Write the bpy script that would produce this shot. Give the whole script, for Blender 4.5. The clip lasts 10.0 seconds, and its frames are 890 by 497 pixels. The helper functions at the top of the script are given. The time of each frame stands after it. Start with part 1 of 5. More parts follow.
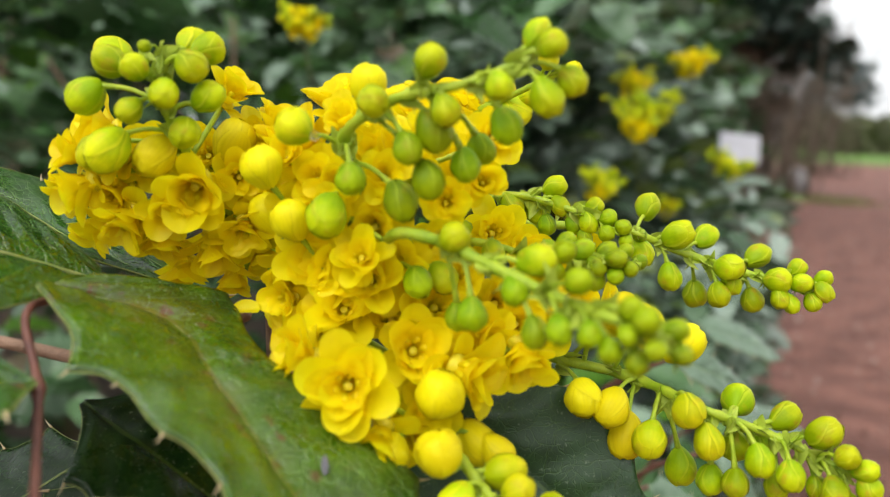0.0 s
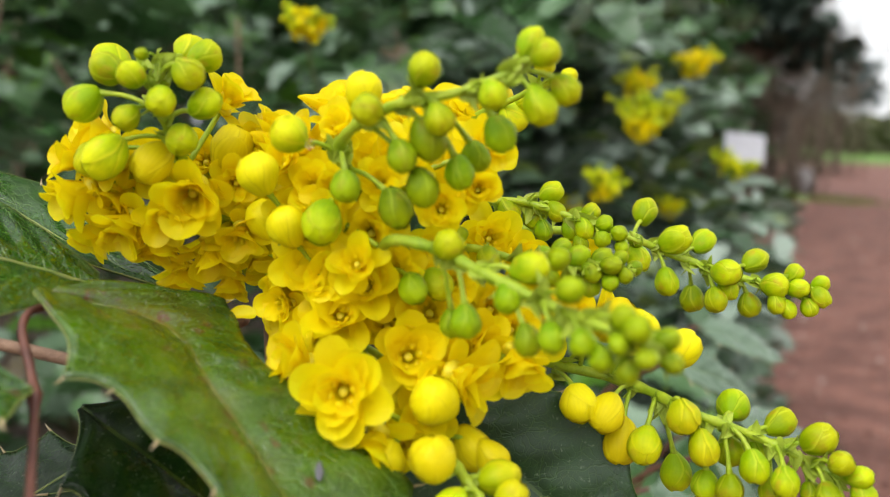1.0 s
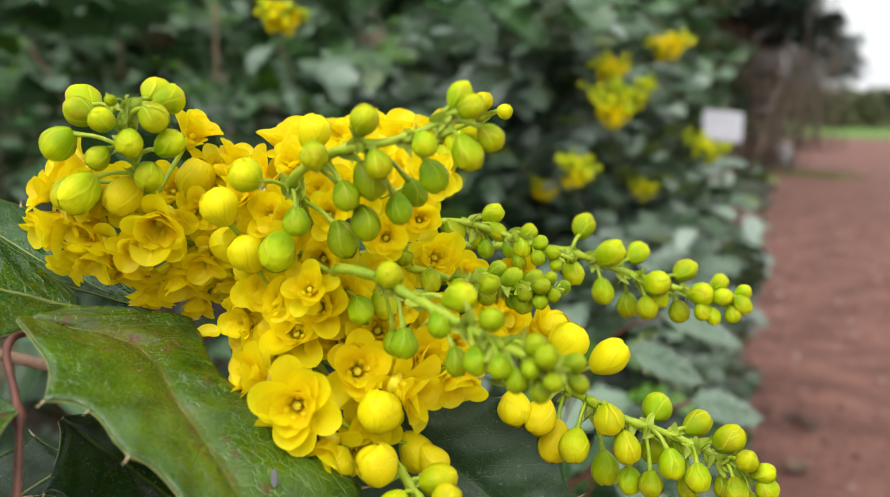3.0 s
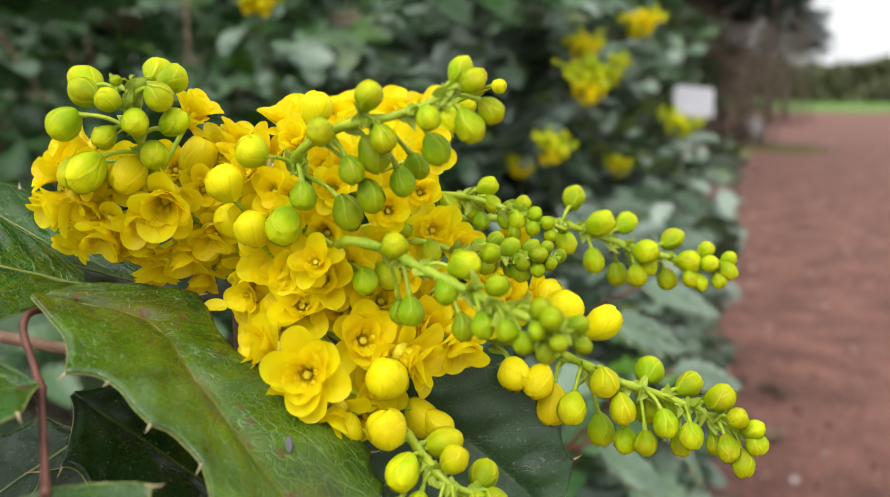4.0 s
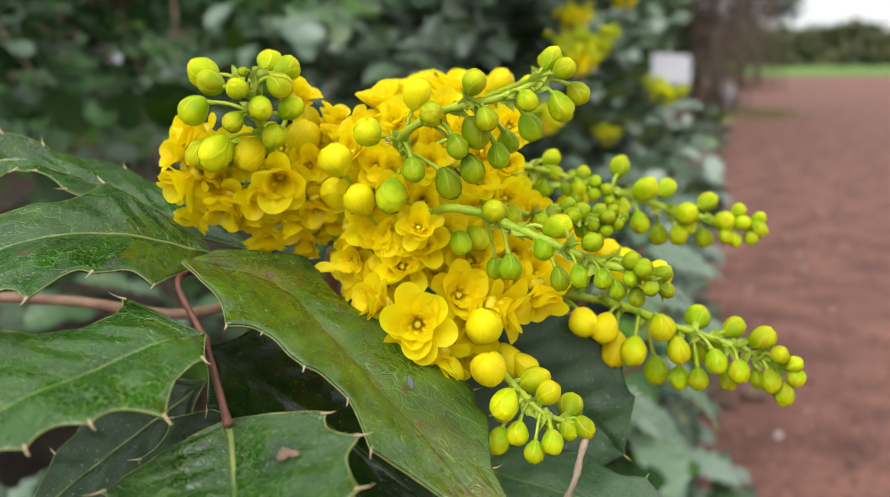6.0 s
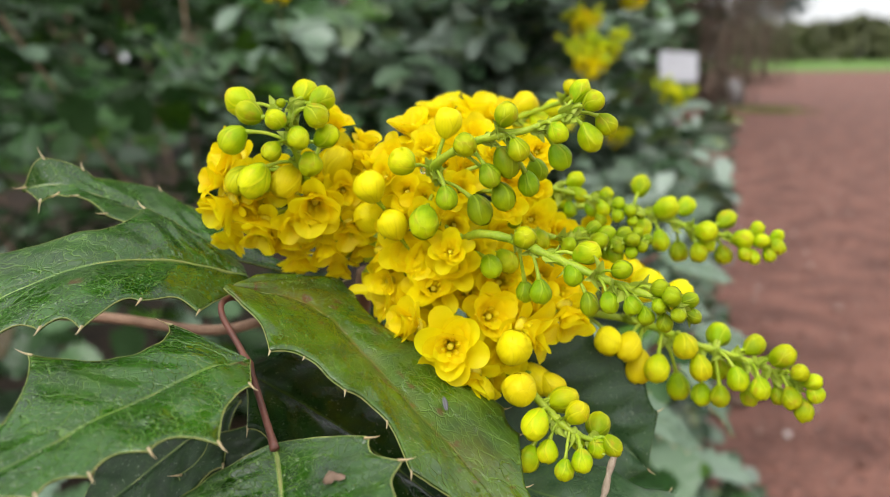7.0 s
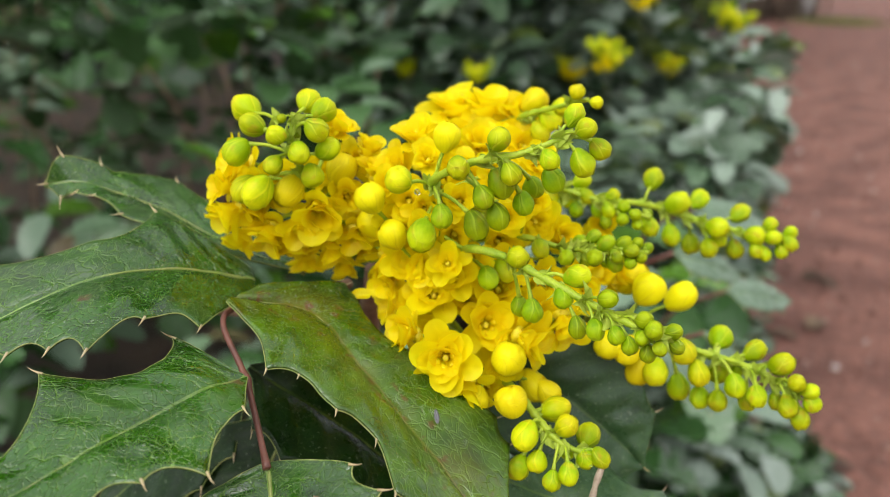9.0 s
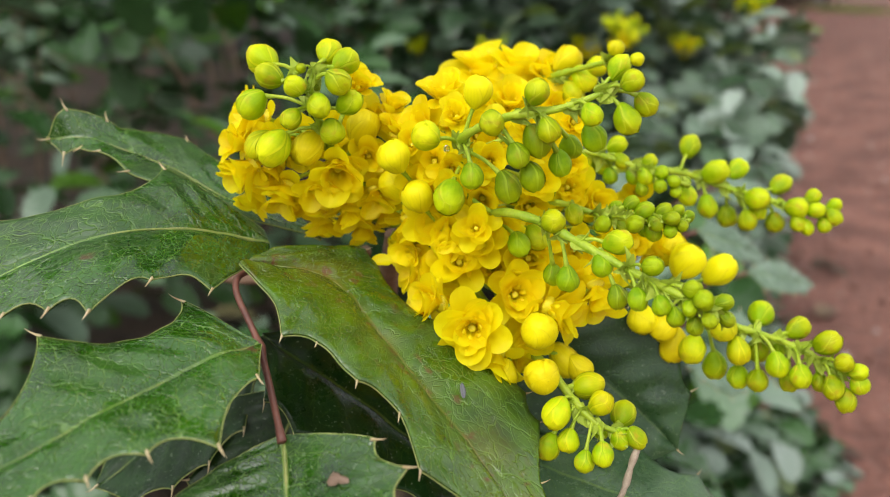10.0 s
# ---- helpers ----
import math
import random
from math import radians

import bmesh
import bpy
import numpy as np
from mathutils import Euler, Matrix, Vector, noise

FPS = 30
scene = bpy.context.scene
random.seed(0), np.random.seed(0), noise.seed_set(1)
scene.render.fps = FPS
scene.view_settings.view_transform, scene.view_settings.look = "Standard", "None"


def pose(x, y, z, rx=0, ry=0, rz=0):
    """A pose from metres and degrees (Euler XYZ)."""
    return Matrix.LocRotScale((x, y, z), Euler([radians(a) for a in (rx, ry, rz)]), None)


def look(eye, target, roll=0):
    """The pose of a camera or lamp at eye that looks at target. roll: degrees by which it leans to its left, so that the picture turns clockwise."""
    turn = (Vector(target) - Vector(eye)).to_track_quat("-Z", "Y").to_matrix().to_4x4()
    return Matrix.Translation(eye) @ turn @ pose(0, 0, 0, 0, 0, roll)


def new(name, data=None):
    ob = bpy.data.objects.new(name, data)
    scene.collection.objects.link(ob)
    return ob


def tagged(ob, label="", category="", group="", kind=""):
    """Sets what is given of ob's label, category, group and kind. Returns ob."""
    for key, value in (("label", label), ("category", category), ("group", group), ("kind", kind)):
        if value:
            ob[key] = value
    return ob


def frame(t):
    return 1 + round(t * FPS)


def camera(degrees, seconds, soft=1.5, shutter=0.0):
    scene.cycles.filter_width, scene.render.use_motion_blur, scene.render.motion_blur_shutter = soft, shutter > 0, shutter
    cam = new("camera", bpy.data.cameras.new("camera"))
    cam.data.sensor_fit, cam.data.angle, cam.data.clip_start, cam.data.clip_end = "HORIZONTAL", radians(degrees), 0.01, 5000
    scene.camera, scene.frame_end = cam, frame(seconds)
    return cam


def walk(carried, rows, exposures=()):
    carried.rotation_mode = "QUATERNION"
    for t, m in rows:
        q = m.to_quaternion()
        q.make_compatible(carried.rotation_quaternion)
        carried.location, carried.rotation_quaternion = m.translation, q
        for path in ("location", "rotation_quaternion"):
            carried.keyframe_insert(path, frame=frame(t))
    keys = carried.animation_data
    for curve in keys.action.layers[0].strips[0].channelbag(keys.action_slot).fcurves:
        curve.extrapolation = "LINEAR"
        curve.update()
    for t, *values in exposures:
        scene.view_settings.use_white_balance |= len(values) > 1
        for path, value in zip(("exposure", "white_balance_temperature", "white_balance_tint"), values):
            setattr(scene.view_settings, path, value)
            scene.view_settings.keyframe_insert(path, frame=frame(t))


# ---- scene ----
# ---- camera ----
cam = camera(51.6, 10.0, soft=0.6)
METRES, EYE = 0.0975, 0.42
ROWS = [
    (0.0, 0.0, 0.0, 0.0, 16.27, 49.06, 14.67),
    (0.5, 0.0203, -0.0157, -0.0056, 16.36, 49.06, 14.51),
    (1.0, 0.0155, -0.0072, -0.0013, 16.43, 49.04, 14.39),
    (1.5, 0.0495, -0.0239, -0.0091, 16.55, 49.05, 14.25),
    (2.0, 0.0755, -0.0544, -0.0236, 16.67, 48.97, 14.23),
    (3.5, 0.0949, -0.1438, -0.0793, 15.8, 46.66, 16.49),
    (4.0, 0.0519, -0.1569, -0.0925, 15.8, 46.2, 17.42),
    (4.5, -0.0026, -0.2319, -0.1276, 15.99, 46.07, 18.24),
    (5.0, -0.0609, -0.2411, -0.1414, 15.69, 45.65, 18.96),
    (5.5, -0.0921, -0.301, -0.1677, 15.64, 44.63, 19.37),
    (7.0, -0.1442, -0.4215, -0.1682, 16.06, 44.3, 19.23),
    (7.5, -0.0896, -0.4882, -0.1638, 16.62, 44.13, 18.62),
    (8.0, -0.06, -0.5172, -0.1417, 16.81, 43.54, 18.22),
    (8.5, -0.0252, -0.5171, -0.113, 17.02, 41.18, 17.52),
    (9.0, 0.0205, -0.5155, -0.0958, 18.22, 39.5, 16.26),
    (9.5, 0.0093, -0.4711, -0.0644, 18.13, 38.52, 15.62),
    (10.0, -0.0354, -0.4257, -0.0454, 17.82, 38.36, 15.33),
]
level = pose(0, 0, EYE, 90 - 9.85, 0, 0) @ pose(0, 0, 0, 90 + 46.07, 18.24, 15.99).inverted()
walk(cam, [(t, level @ pose(METRES * x, METRES * y, METRES * z, 90 + pitch, roll, yaw)) for t, x, y, z, yaw, pitch, roll in ROWS],
     exposures=[(0.0, 0.0), (10.0, 0.0)])
cam.data.dof.use_dof = True
cam.data.dof.focus_distance = 0.139
cam.data.dof.aperture_fstop = 20.0

# ---- sky and sun: a bright overcast spring day ----
world = bpy.data.worlds.new("world")
scene.world = world
world.use_nodes = True
wn, wl = world.node_tree.nodes, world.node_tree.links
sky = wn.new("ShaderNodeTexSky")
sky.sky_type, sky.sun_disc = "NISHITA", False
sky.sun_elevation, sky.sun_rotation = radians(48), radians(200)
sky.air_density, sky.dust_density, sky.ozone_density = 1.0, 6.0, 1.0
pale = wn.new("ShaderNodeHueSaturation")
pale.inputs["Saturation"].default_value = 0.18
wl.new(sky.outputs["Color"], pale.inputs["Color"])
veil = wn.new("ShaderNodeMix")
veil.data_type = "RGBA"
veil.inputs[0].default_value = 0.65
veil.inputs[7].default_value = (6.3, 6.4, 6.5, 1)
wl.new(pale.outputs["Color"], veil.inputs[6])
wl.new(veil.outputs[2], wn["Background"].inputs["Color"])
wn["Background"].inputs["Strength"].default_value = 0.23
sun = new("sun", bpy.data.lights.new("sun", "SUN"))
sun.data.energy, sun.data.angle, sun.data.color = 1.0, radians(45), (1.0, 0.97, 0.92)
sun.matrix_world = look((-3, -5, 8.5), (0, 0, 0))


# ---- materials ----
def mat(name, rough=0.5, spec=0.5):
    m = bpy.data.materials.new(name)
    m.use_nodes = True
    b = m.node_tree.nodes["Principled BSDF"]
    b.inputs["Roughness"].default_value = rough
    b.inputs["Specular IOR Level"].default_value = spec
    return m, m.node_tree, b


def node(nt, kind, **values):
    n = nt.nodes.new(kind)
    for key, value in values.items():
        n.inputs[key.replace("_", " ")].default_value = value
    return n


def ramp(nt, fac, stops):
    r = nt.nodes.new("ShaderNodeValToRGB")
    e = r.color_ramp.elements
    while len(e) < len(stops):
        e.new(0.5)
    for el, (p, c) in zip(e, stops):
        el.position, el.color = p, (*c, 1)
    nt.links.new(fac, r.inputs[0])
    return r.outputs[0]


def noise_of(nt, scale, detail=3.0, coords="Object", vector=None):
    n = node(nt, "ShaderNodeTexNoise", Scale=scale, Detail=detail)
    if vector is None:
        vector = nt.nodes.new("ShaderNodeTexCoord").outputs[coords]
    nt.links.new(vector, n.inputs["Vector"])
    return n.outputs["Fac"]


def mixed(nt, fac, a, b, how="MIX"):
    m = nt.nodes.new("ShaderNodeMix")
    m.data_type, m.blend_type = "RGBA", how
    for slot, value in ((0, fac), (6, a), (7, b)):
        if isinstance(value, (float, int)):
            m.inputs[slot].default_value = value
        elif isinstance(value, tuple):
            m.inputs[slot].default_value = (*value, 1)
        else:
            nt.links.new(value, m.inputs[slot])
    return m.outputs[2]


def maths(nt, how, a, b=0.0, c=None):
    m = nt.nodes.new("ShaderNodeMath")
    m.operation = how
    for i, v in enumerate((a, b) if c is None else (a, b, c)):
        if isinstance(v, (float, int)):
            m.inputs[i].default_value = v
        else:
            nt.links.new(v, m.inputs[i])
    return m.outputs[0]


def bump(nt, b, height, strength, distance):
    n = node(nt, "ShaderNodeBump", Strength=strength, Distance=distance)
    nt.links.new(height, n.inputs["Height"])
    nt.links.new(n.outputs[0], b.inputs["Normal"])


def translucent(nt, b, colour, amount):
    t = nt.nodes.new("ShaderNodeBsdfTranslucent")
    nt.links.new(colour, t.inputs["Color"])
    mx = nt.nodes.new("ShaderNodeMixShader")
    mx.inputs[0].default_value = amount
    nt.links.new(b.outputs[0], mx.inputs[1])
    nt.links.new(t.outputs[0], mx.inputs[2])
    nt.links.new(mx.outputs[0], nt.nodes["Material Output"].inputs["Surface"])


def varied(nt, colour, spread, hue=0.0):
    """Lighter and darker from object to object."""
    info = nt.nodes.new("ShaderNodeObjectInfo")
    h = nt.nodes.new("ShaderNodeHueSaturation")
    nt.links.new(colour, h.inputs["Color"])
    nt.links.new(maths(nt, "MULTIPLY_ADD", info.outputs["Random"], spread, 1 - spread / 2), h.inputs["Value"])
    if hue:
        nt.links.new(maths(nt, "MULTIPLY_ADD", info.outputs["Random"], hue, 0.5 - hue / 2), h.inputs["Hue"])
    return h.outputs[0]


def bud_material(name, low, high, blush, blush_amount, rim_colour):
    m, nt, b = mat(name, 0.42, 0.16)
    co = nt.nodes.new("ShaderNodeTexCoord").outputs["Object"]
    info = nt.nodes.new("ShaderNodeObjectInfo")
    shifted = nt.nodes.new("ShaderNodeVectorMath")
    nt.links.new(co, shifted.inputs[0])
    off = nt.nodes.new("ShaderNodeVectorMath")
    off.operation = "SCALE"
    off.inputs[0].default_value = (7, 5, 9)
    nt.links.new(info.outputs["Random"], off.inputs["Scale"])
    nt.links.new(off.outputs[0], shifted.inputs[1])
    place = shifted.outputs[0]
    sep = nt.nodes.new("ShaderNodeSeparateXYZ")
    nt.links.new(co, sep.inputs[0])
    along = maths(nt, "MULTIPLY_ADD", sep.outputs["Z"], 0.5, 0.5)
    wob = maths(nt, "MULTIPLY_ADD", noise_of(nt, 1.6, 3, vector=place), 0.9, -0.45)
    base = ramp(nt, maths(nt, "ADD", along, wob), [(0.15, low), (0.95, high)])
    spots = ramp(nt, noise_of(nt, 1.1, 4, vector=place), [(0.56, (0, 0, 0)), (0.74, (1, 1, 1))])
    tip = maths(nt, "MULTIPLY", spots, blush_amount)
    colour = varied(nt, mixed(nt, tip, base, blush), 0.3, 0.02)
    uv = nt.nodes.new("ShaderNodeSeparateXYZ")
    nt.links.new(nt.nodes.new("ShaderNodeTexCoord").outputs["UV"], uv.inputs[0])
    across = maths(nt, "ABSOLUTE", uv.outputs["X"])
    rim = ramp(nt, across, [(0.70, (0, 0, 0)), (0.86, (0.45, 0.45, 0.45)), (0.93, (0.45, 0.45, 0.45)), (0.95, (0, 0, 0))])
    colour = mixed(nt, rim, colour, rim_colour)
    # Multiplies a dark line into the sepal edges for the crease's shade.
    edge = ramp(nt, across, [(0.94, (1, 1, 1)), (0.97, (0.62, 0.60, 0.5)), (1.0, (0.62, 0.60, 0.5))])
    colour = mixed(nt, 0.35, colour, edge, "MULTIPLY")
    streak = maths(nt, "MULTIPLY_ADD", uv.outputs["X"], 24.0, maths(nt, "MULTIPLY", noise_of(nt, 3.0, 2, vector=place), 4.0))
    lines = maths(nt, "MULTIPLY_ADD", maths(nt, "SINE", streak), 0.5, 0.5)
    colour = mixed(nt, 0.06, colour, ramp(nt, lines, [(0.0, (0.35, 0.35, 0.35)), (1.0, (1, 1, 1))]), "MULTIPLY")
    fine = noise_of(nt, 26.0, 4, vector=place)
    colour = mixed(nt, 0.15, colour, ramp(nt, fine, [(0.3, (0.55, 0.55, 0.55)), (0.7, (1, 1, 1))]), "MULTIPLY")
    nt.links.new(colour, b.inputs["Base Color"])
    nt.links.new(maths(nt, "MULTIPLY_ADD", fine, 0.3, 0.3), b.inputs["Roughness"])
    bump(nt, b, noise_of(nt, 9.0, 3, vector=place), 0.12, 0.0004)
    translucent(nt, b, colour, 0.12)
    return m


BUD = [
    bud_material("bud_green", (0.19, 0.32, 0.001), (0.41, 0.54, 0.002), (0.38, 0.32, 0.02), 0.5, (0.48, 0.60, 0.03)),
    bud_material("bud_lime", (0.29, 0.44, 0.001), (0.61, 0.67, 0.003), (0.54, 0.40, 0.02), 0.8, (0.70, 0.73, 0.04)),
    bud_material("bud_ripening", (0.46, 0.57, 0.002), (0.76, 0.73, 0.004), (0.64, 0.50, 0.02), 0.6, (0.90, 0.83, 0.02)),
    bud_material("bud_yellow", (0.84, 0.74, 0.003), (0.93, 0.80, 0.004), (0.86, 0.68, 0.005), 0.5, (0.95, 0.83, 0.02)),
]


def petal_material():
    m, nt, b = mat("petal_yellow", 0.38, 0.25)
    uv = nt.nodes.new("ShaderNodeTexCoord").outputs["UV"]
    sep = nt.nodes.new("ShaderNodeSeparateXYZ")
    nt.links.new(uv, sep.inputs[0])
    wob = maths(nt, "MULTIPLY_ADD", noise_of(nt, 7.0, 3), 0.5, -0.25)
    colour = ramp(nt, maths(nt, "ADD", sep.outputs["Y"], wob), [(0.0, (0.96, 0.765, 0.003)), (0.45, (0.97, 0.83, 0.004)), (1.0, (0.98, 0.865, 0.008))])
    colour = varied(nt, colour, 0.10, 0.012)
    veins = node(nt, "ShaderNodeTexWave", Scale=5.0, Distortion=2.5, Detail=2.0)
    nt.links.new(uv, veins.inputs["Vector"])
    nt.links.new(colour, b.inputs["Base Color"])
    nt.links.new(maths(nt, "MULTIPLY_ADD", noise_of(nt, 30.0, 2), 0.25, 0.28), b.inputs["Roughness"])
    bump(nt, b, veins.outputs["Fac"], 0.12, 0.00012)
    translucent(nt, b, colour, 0.52)
    return m


PETAL = petal_material()


def plain(name, a, c, scale, rough, relief=0.2, distance=0.0003, spread=0.2, clear=0.0, grain=0.35):
    m, nt, b = mat(name, rough)
    mottled = ramp(nt, noise_of(nt, scale, 5), [(0.3, a), (0.7, c)])
    fine = noise_of(nt, scale * 8, 3)
    colour = mixed(nt, grain, mottled, ramp(nt, fine, [(0.3, (0.5, 0.5, 0.5)), (0.75, (1, 1, 1))]), "MULTIPLY")
    colour = varied(nt, colour, spread)
    nt.links.new(colour, b.inputs["Base Color"])
    nt.links.new(maths(nt, "MULTIPLY_ADD", fine, 0.25, rough - 0.12), b.inputs["Roughness"])
    bump(nt, b, fine, relief, distance)
    if clear:
        translucent(nt, b, colour, clear)
    return m


STEM = plain("stem_green", (0.30, 0.46, 0.010), (0.52, 0.64, 0.035), 300, 0.45, clear=0.1)
BRACT = plain("bract_green", (0.38, 0.52, 0.03), (0.56, 0.66, 0.09), 250, 0.5, clear=0.25)
PISTIL = plain("pistil_yellow", (0.80, 0.68, 0.008), (0.92, 0.78, 0.012), 600, 0.4)
PETIOLE_RED = plain("petiole_red_brown", (0.085, 0.030, 0.022), (0.19, 0.070, 0.045), 350, 0.45)
TWIG_BROWN = plain("twig_brown", (0.20, 0.11, 0.065), (0.36, 0.22, 0.14), 220, 0.7, 0.5, 0.0006)
MARGIN = plain("leaf_margin", (0.14, 0.21, 0.035), (0.30, 0.31, 0.09), 400, 0.5)
SPINE = plain("spine_pale", (0.42, 0.30, 0.14), (0.64, 0.54, 0.33), 500, 0.5)
DRY_TAN = plain("dry_tan", (0.30, 0.22, 0.15), (0.52, 0.42, 0.32), 500, 0.8, 0.6, 0.0004)
STEM_DARK = plain("stem_dark_green", (0.06, 0.08, 0.03), (0.13, 0.15, 0.05), 200, 0.6)
CANE = plain("cane_brown", (0.15, 0.095, 0.06), (0.34, 0.23, 0.155), 60, 0.8, 0.6, 0.002)


def leaf_material(name, dark, light, rough=0.33, veins=1.0, blotches=0.0, pale=(0.17, 0.31, 0.040), rib_colour=(0.24, 0.36, 0.08), gloss=0.5):
    """A leathery leaf: midrib, side veins that leave it at a slant, and two nets of finer veins."""
    m, nt, b = mat(name, rough, gloss)
    uv = nt.nodes.new("ShaderNodeTexCoord").outputs["UV"]
    sep = nt.nodes.new("ShaderNodeSeparateXYZ")
    nt.links.new(uv, sep.inputs[0])
    place = nt.nodes.new("ShaderNodeUVMap")
    place.uv_map = "metric"
    across = maths(nt, "ABSOLUTE", sep.outputs["X"])
    # centimetres along and across the leaf, bent a little so that no vein runs straight
    bend = node(nt, "ShaderNodeTexNoise", Scale=3.5, Detail=2.0)
    nt.links.new(place.outputs[0], bend.inputs["Vector"])
    shift = nt.nodes.new("ShaderNodeVectorMath")
    shift.operation = "MULTIPLY_ADD"
    nt.links.new(bend.outputs["Color"], shift.inputs[0])
    shift.inputs[1].default_value = (0.34, 0.34, 0.0)
    nt.links.new(place.outputs[0], shift.inputs[2])
    bent = shift.outputs[0]
    mm = nt.nodes.new("ShaderNodeSeparateXYZ")
    nt.links.new(bent, mm.inputs[0])
    from_rib = maths(nt, "ABSOLUTE", maths(nt, "SUBTRACT", mm.outputs["X"], 0.17))
    true_rib = nt.nodes.new("ShaderNodeSeparateXYZ")
    nt.links.new(place.outputs[0], true_rib.inputs[0])
    rib_width = maths(nt, "MULTIPLY_ADD", sep.outputs["Y"], -0.022, 0.040)
    rib = maths(nt, "LESS_THAN", maths(nt, "ABSOLUTE", true_rib.outputs["X"]), rib_width)
    # side veins, one about every eight millimetres
    slant = maths(nt, "SUBTRACT", mm.outputs["Y"], maths(nt, "MULTIPLY", from_rib, 0.75))
    wave = maths(nt, "FRACT", maths(nt, "MULTIPLY", slant, 1.25))
    off = maths(nt, "ABSOLUTE", maths(nt, "SUBTRACT", wave, 0.5))
    side = ramp(nt, off, [(0.0, (1, 1, 1)), (0.010, (0.9, 0.9, 0.9)), (0.024, (0, 0, 0))])
    nets = []
    for scale, edge in ((3.0, 0.035), (8.0, 0.07), (21.0, 0.13)):
        net = node(nt, "ShaderNodeTexVoronoi", Scale=scale)
        net.voronoi_dimensions = "2D"
        net.feature = "DISTANCE_TO_EDGE"
        nt.links.new(bent, net.inputs["Vector"])
        nets.append(ramp(nt, net.outputs["Distance"], [(0.0, (1, 1, 1)), (edge, (0, 0, 0))]))
    blotch = maths(nt, "MULTIPLY_ADD", noise_of(nt, 260, 4), 0.5, maths(nt, "MULTIPLY", noise_of(nt, 55, 3), 0.5))
    colour = ramp(nt, blotch, [(0.36, dark), (0.64, light)])
    near_rib = maths(nt, "SUBTRACT", 1.0, maths(nt, "MINIMUM", maths(nt, "MULTIPLY", from_rib, 1.1), 1.0))
    if blotches:
        olive = ramp(nt, noise_of(nt, 34, 3), [(0.40, (0, 0, 0)), (0.62, (1, 1, 1))])
        colour = mixed(nt, maths(nt, "MULTIPLY", maths(nt, "MULTIPLY", olive, near_rib), blotches), colour, (0.17, 0.135, 0.008))
        stain = ramp(nt, noise_of(nt, 330, 5), [(0.60, (0, 0, 0)), (0.68, (1, 1, 1))])
        colour = mixed(nt, maths(nt, "MULTIPLY", maths(nt, "MULTIPLY", stain, near_rib), blotches), colour, (0.13, 0.030, 0.016))
    patchy = ramp(nt, noise_of(nt, 75, 3), [(0.35, (0.35, 0.35, 0.35)), (0.65, (1, 1, 1))])
    for net, much in zip(nets, (0.55, 0.45, 0.28)):
        colour = mixed(nt, maths(nt, "MULTIPLY", maths(nt, "MULTIPLY", net, patchy), much * veins), colour, pale)
    colour = mixed(nt, maths(nt, "MULTIPLY", maths(nt, "MULTIPLY", side, patchy), 0.36 * veins), colour, tuple(1.2 * c for c in pale))
    colour = mixed(nt, maths(nt, "MULTIPLY", maths(nt, "MULTIPLY", rib, patchy), 0.75 * min(1.0, veins + 0.2)), colour, rib_colour)
    rust = ramp(nt, noise_of(nt, 120, 5), [(0.70, (0, 0, 0)), (0.735, (1, 1, 1))])
    colour = mixed(nt, maths(nt, "MULTIPLY", rust, 0.75 * veins), colour, (0.11, 0.035, 0.018))
    dust = ramp(nt, noise_of(nt, 1500, 3), [(0.64, (0, 0, 0)), (0.72, (1, 1, 1))])
    colour = mixed(nt, maths(nt, "MULTIPLY", dust, 0.30), colour, (0.36, 0.42, 0.30))
    nt.links.new(colour, b.inputs["Base Color"])
    film = maths(nt, "MULTIPLY_ADD", ramp(nt, noise_of(nt, 60, 4), [(0.36, (0.15, 0.15, 0.15)), (0.64, (0.85, 0.85, 0.85))]), 0.50, maths(nt, "MULTIPLY", noise_of(nt, 1100, 2), 0.26))
    nt.links.new(maths(nt, "ADD", film, rough - 0.46), b.inputs["Roughness"])
    low = maths(nt, "ADD", maths(nt, "MULTIPLY", side, 0.8), maths(nt, "MULTIPLY", rib, 0.6))
    low = maths(nt, "ADD", low, maths(nt, "ADD", maths(nt, "MULTIPLY", nets[0], 0.7), maths(nt, "MULTIPLY", nets[1], 0.45)))
    bump(nt, b, maths(nt, "SUBTRACT", maths(nt, "MULTIPLY", noise_of(nt, 150, 2), 1.0), low), 0.08 + 0.50 * veins, 0.00035)
    translucent(nt, b, colour, 0.08)
    return m


LEAF = leaf_material("leaf_glossy", (0.010, 0.043, 0.001), (0.066, 0.150, 0.002), 0.31, 0.85, 1.0, rib_colour=(0.19, 0.16, 0.03), gloss=0.8)
LEAF_NET = leaf_material("leaf_veined", (0.004, 0.033, 0.001), (0.026, 0.106, 0.002), 0.32, 1.0, gloss=0.8)
# The shade of leaves and flowers above is put into these two greens.
LEAF_DEEP_SHADE = leaf_material("leaf_deep_shade", (0.004, 0.016, 0.003), (0.012, 0.042, 0.008), 0.40, 0.15, gloss=0.28)
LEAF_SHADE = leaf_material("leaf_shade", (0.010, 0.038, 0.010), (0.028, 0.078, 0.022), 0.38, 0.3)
# Greyed base colour stands for the sheen on a dark green leaf.
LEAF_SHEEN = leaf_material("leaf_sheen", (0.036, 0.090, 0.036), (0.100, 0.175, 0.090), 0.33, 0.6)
# Pale bluish greens carry the sky's reflection as colour.
LEAF_SKY_SHEEN = leaf_material("leaf_sky_sheen", (0.085, 0.150, 0.085), (0.17, 0.25, 0.165), 0.40, 0.5, pale=(0.22, 0.30, 0.20))


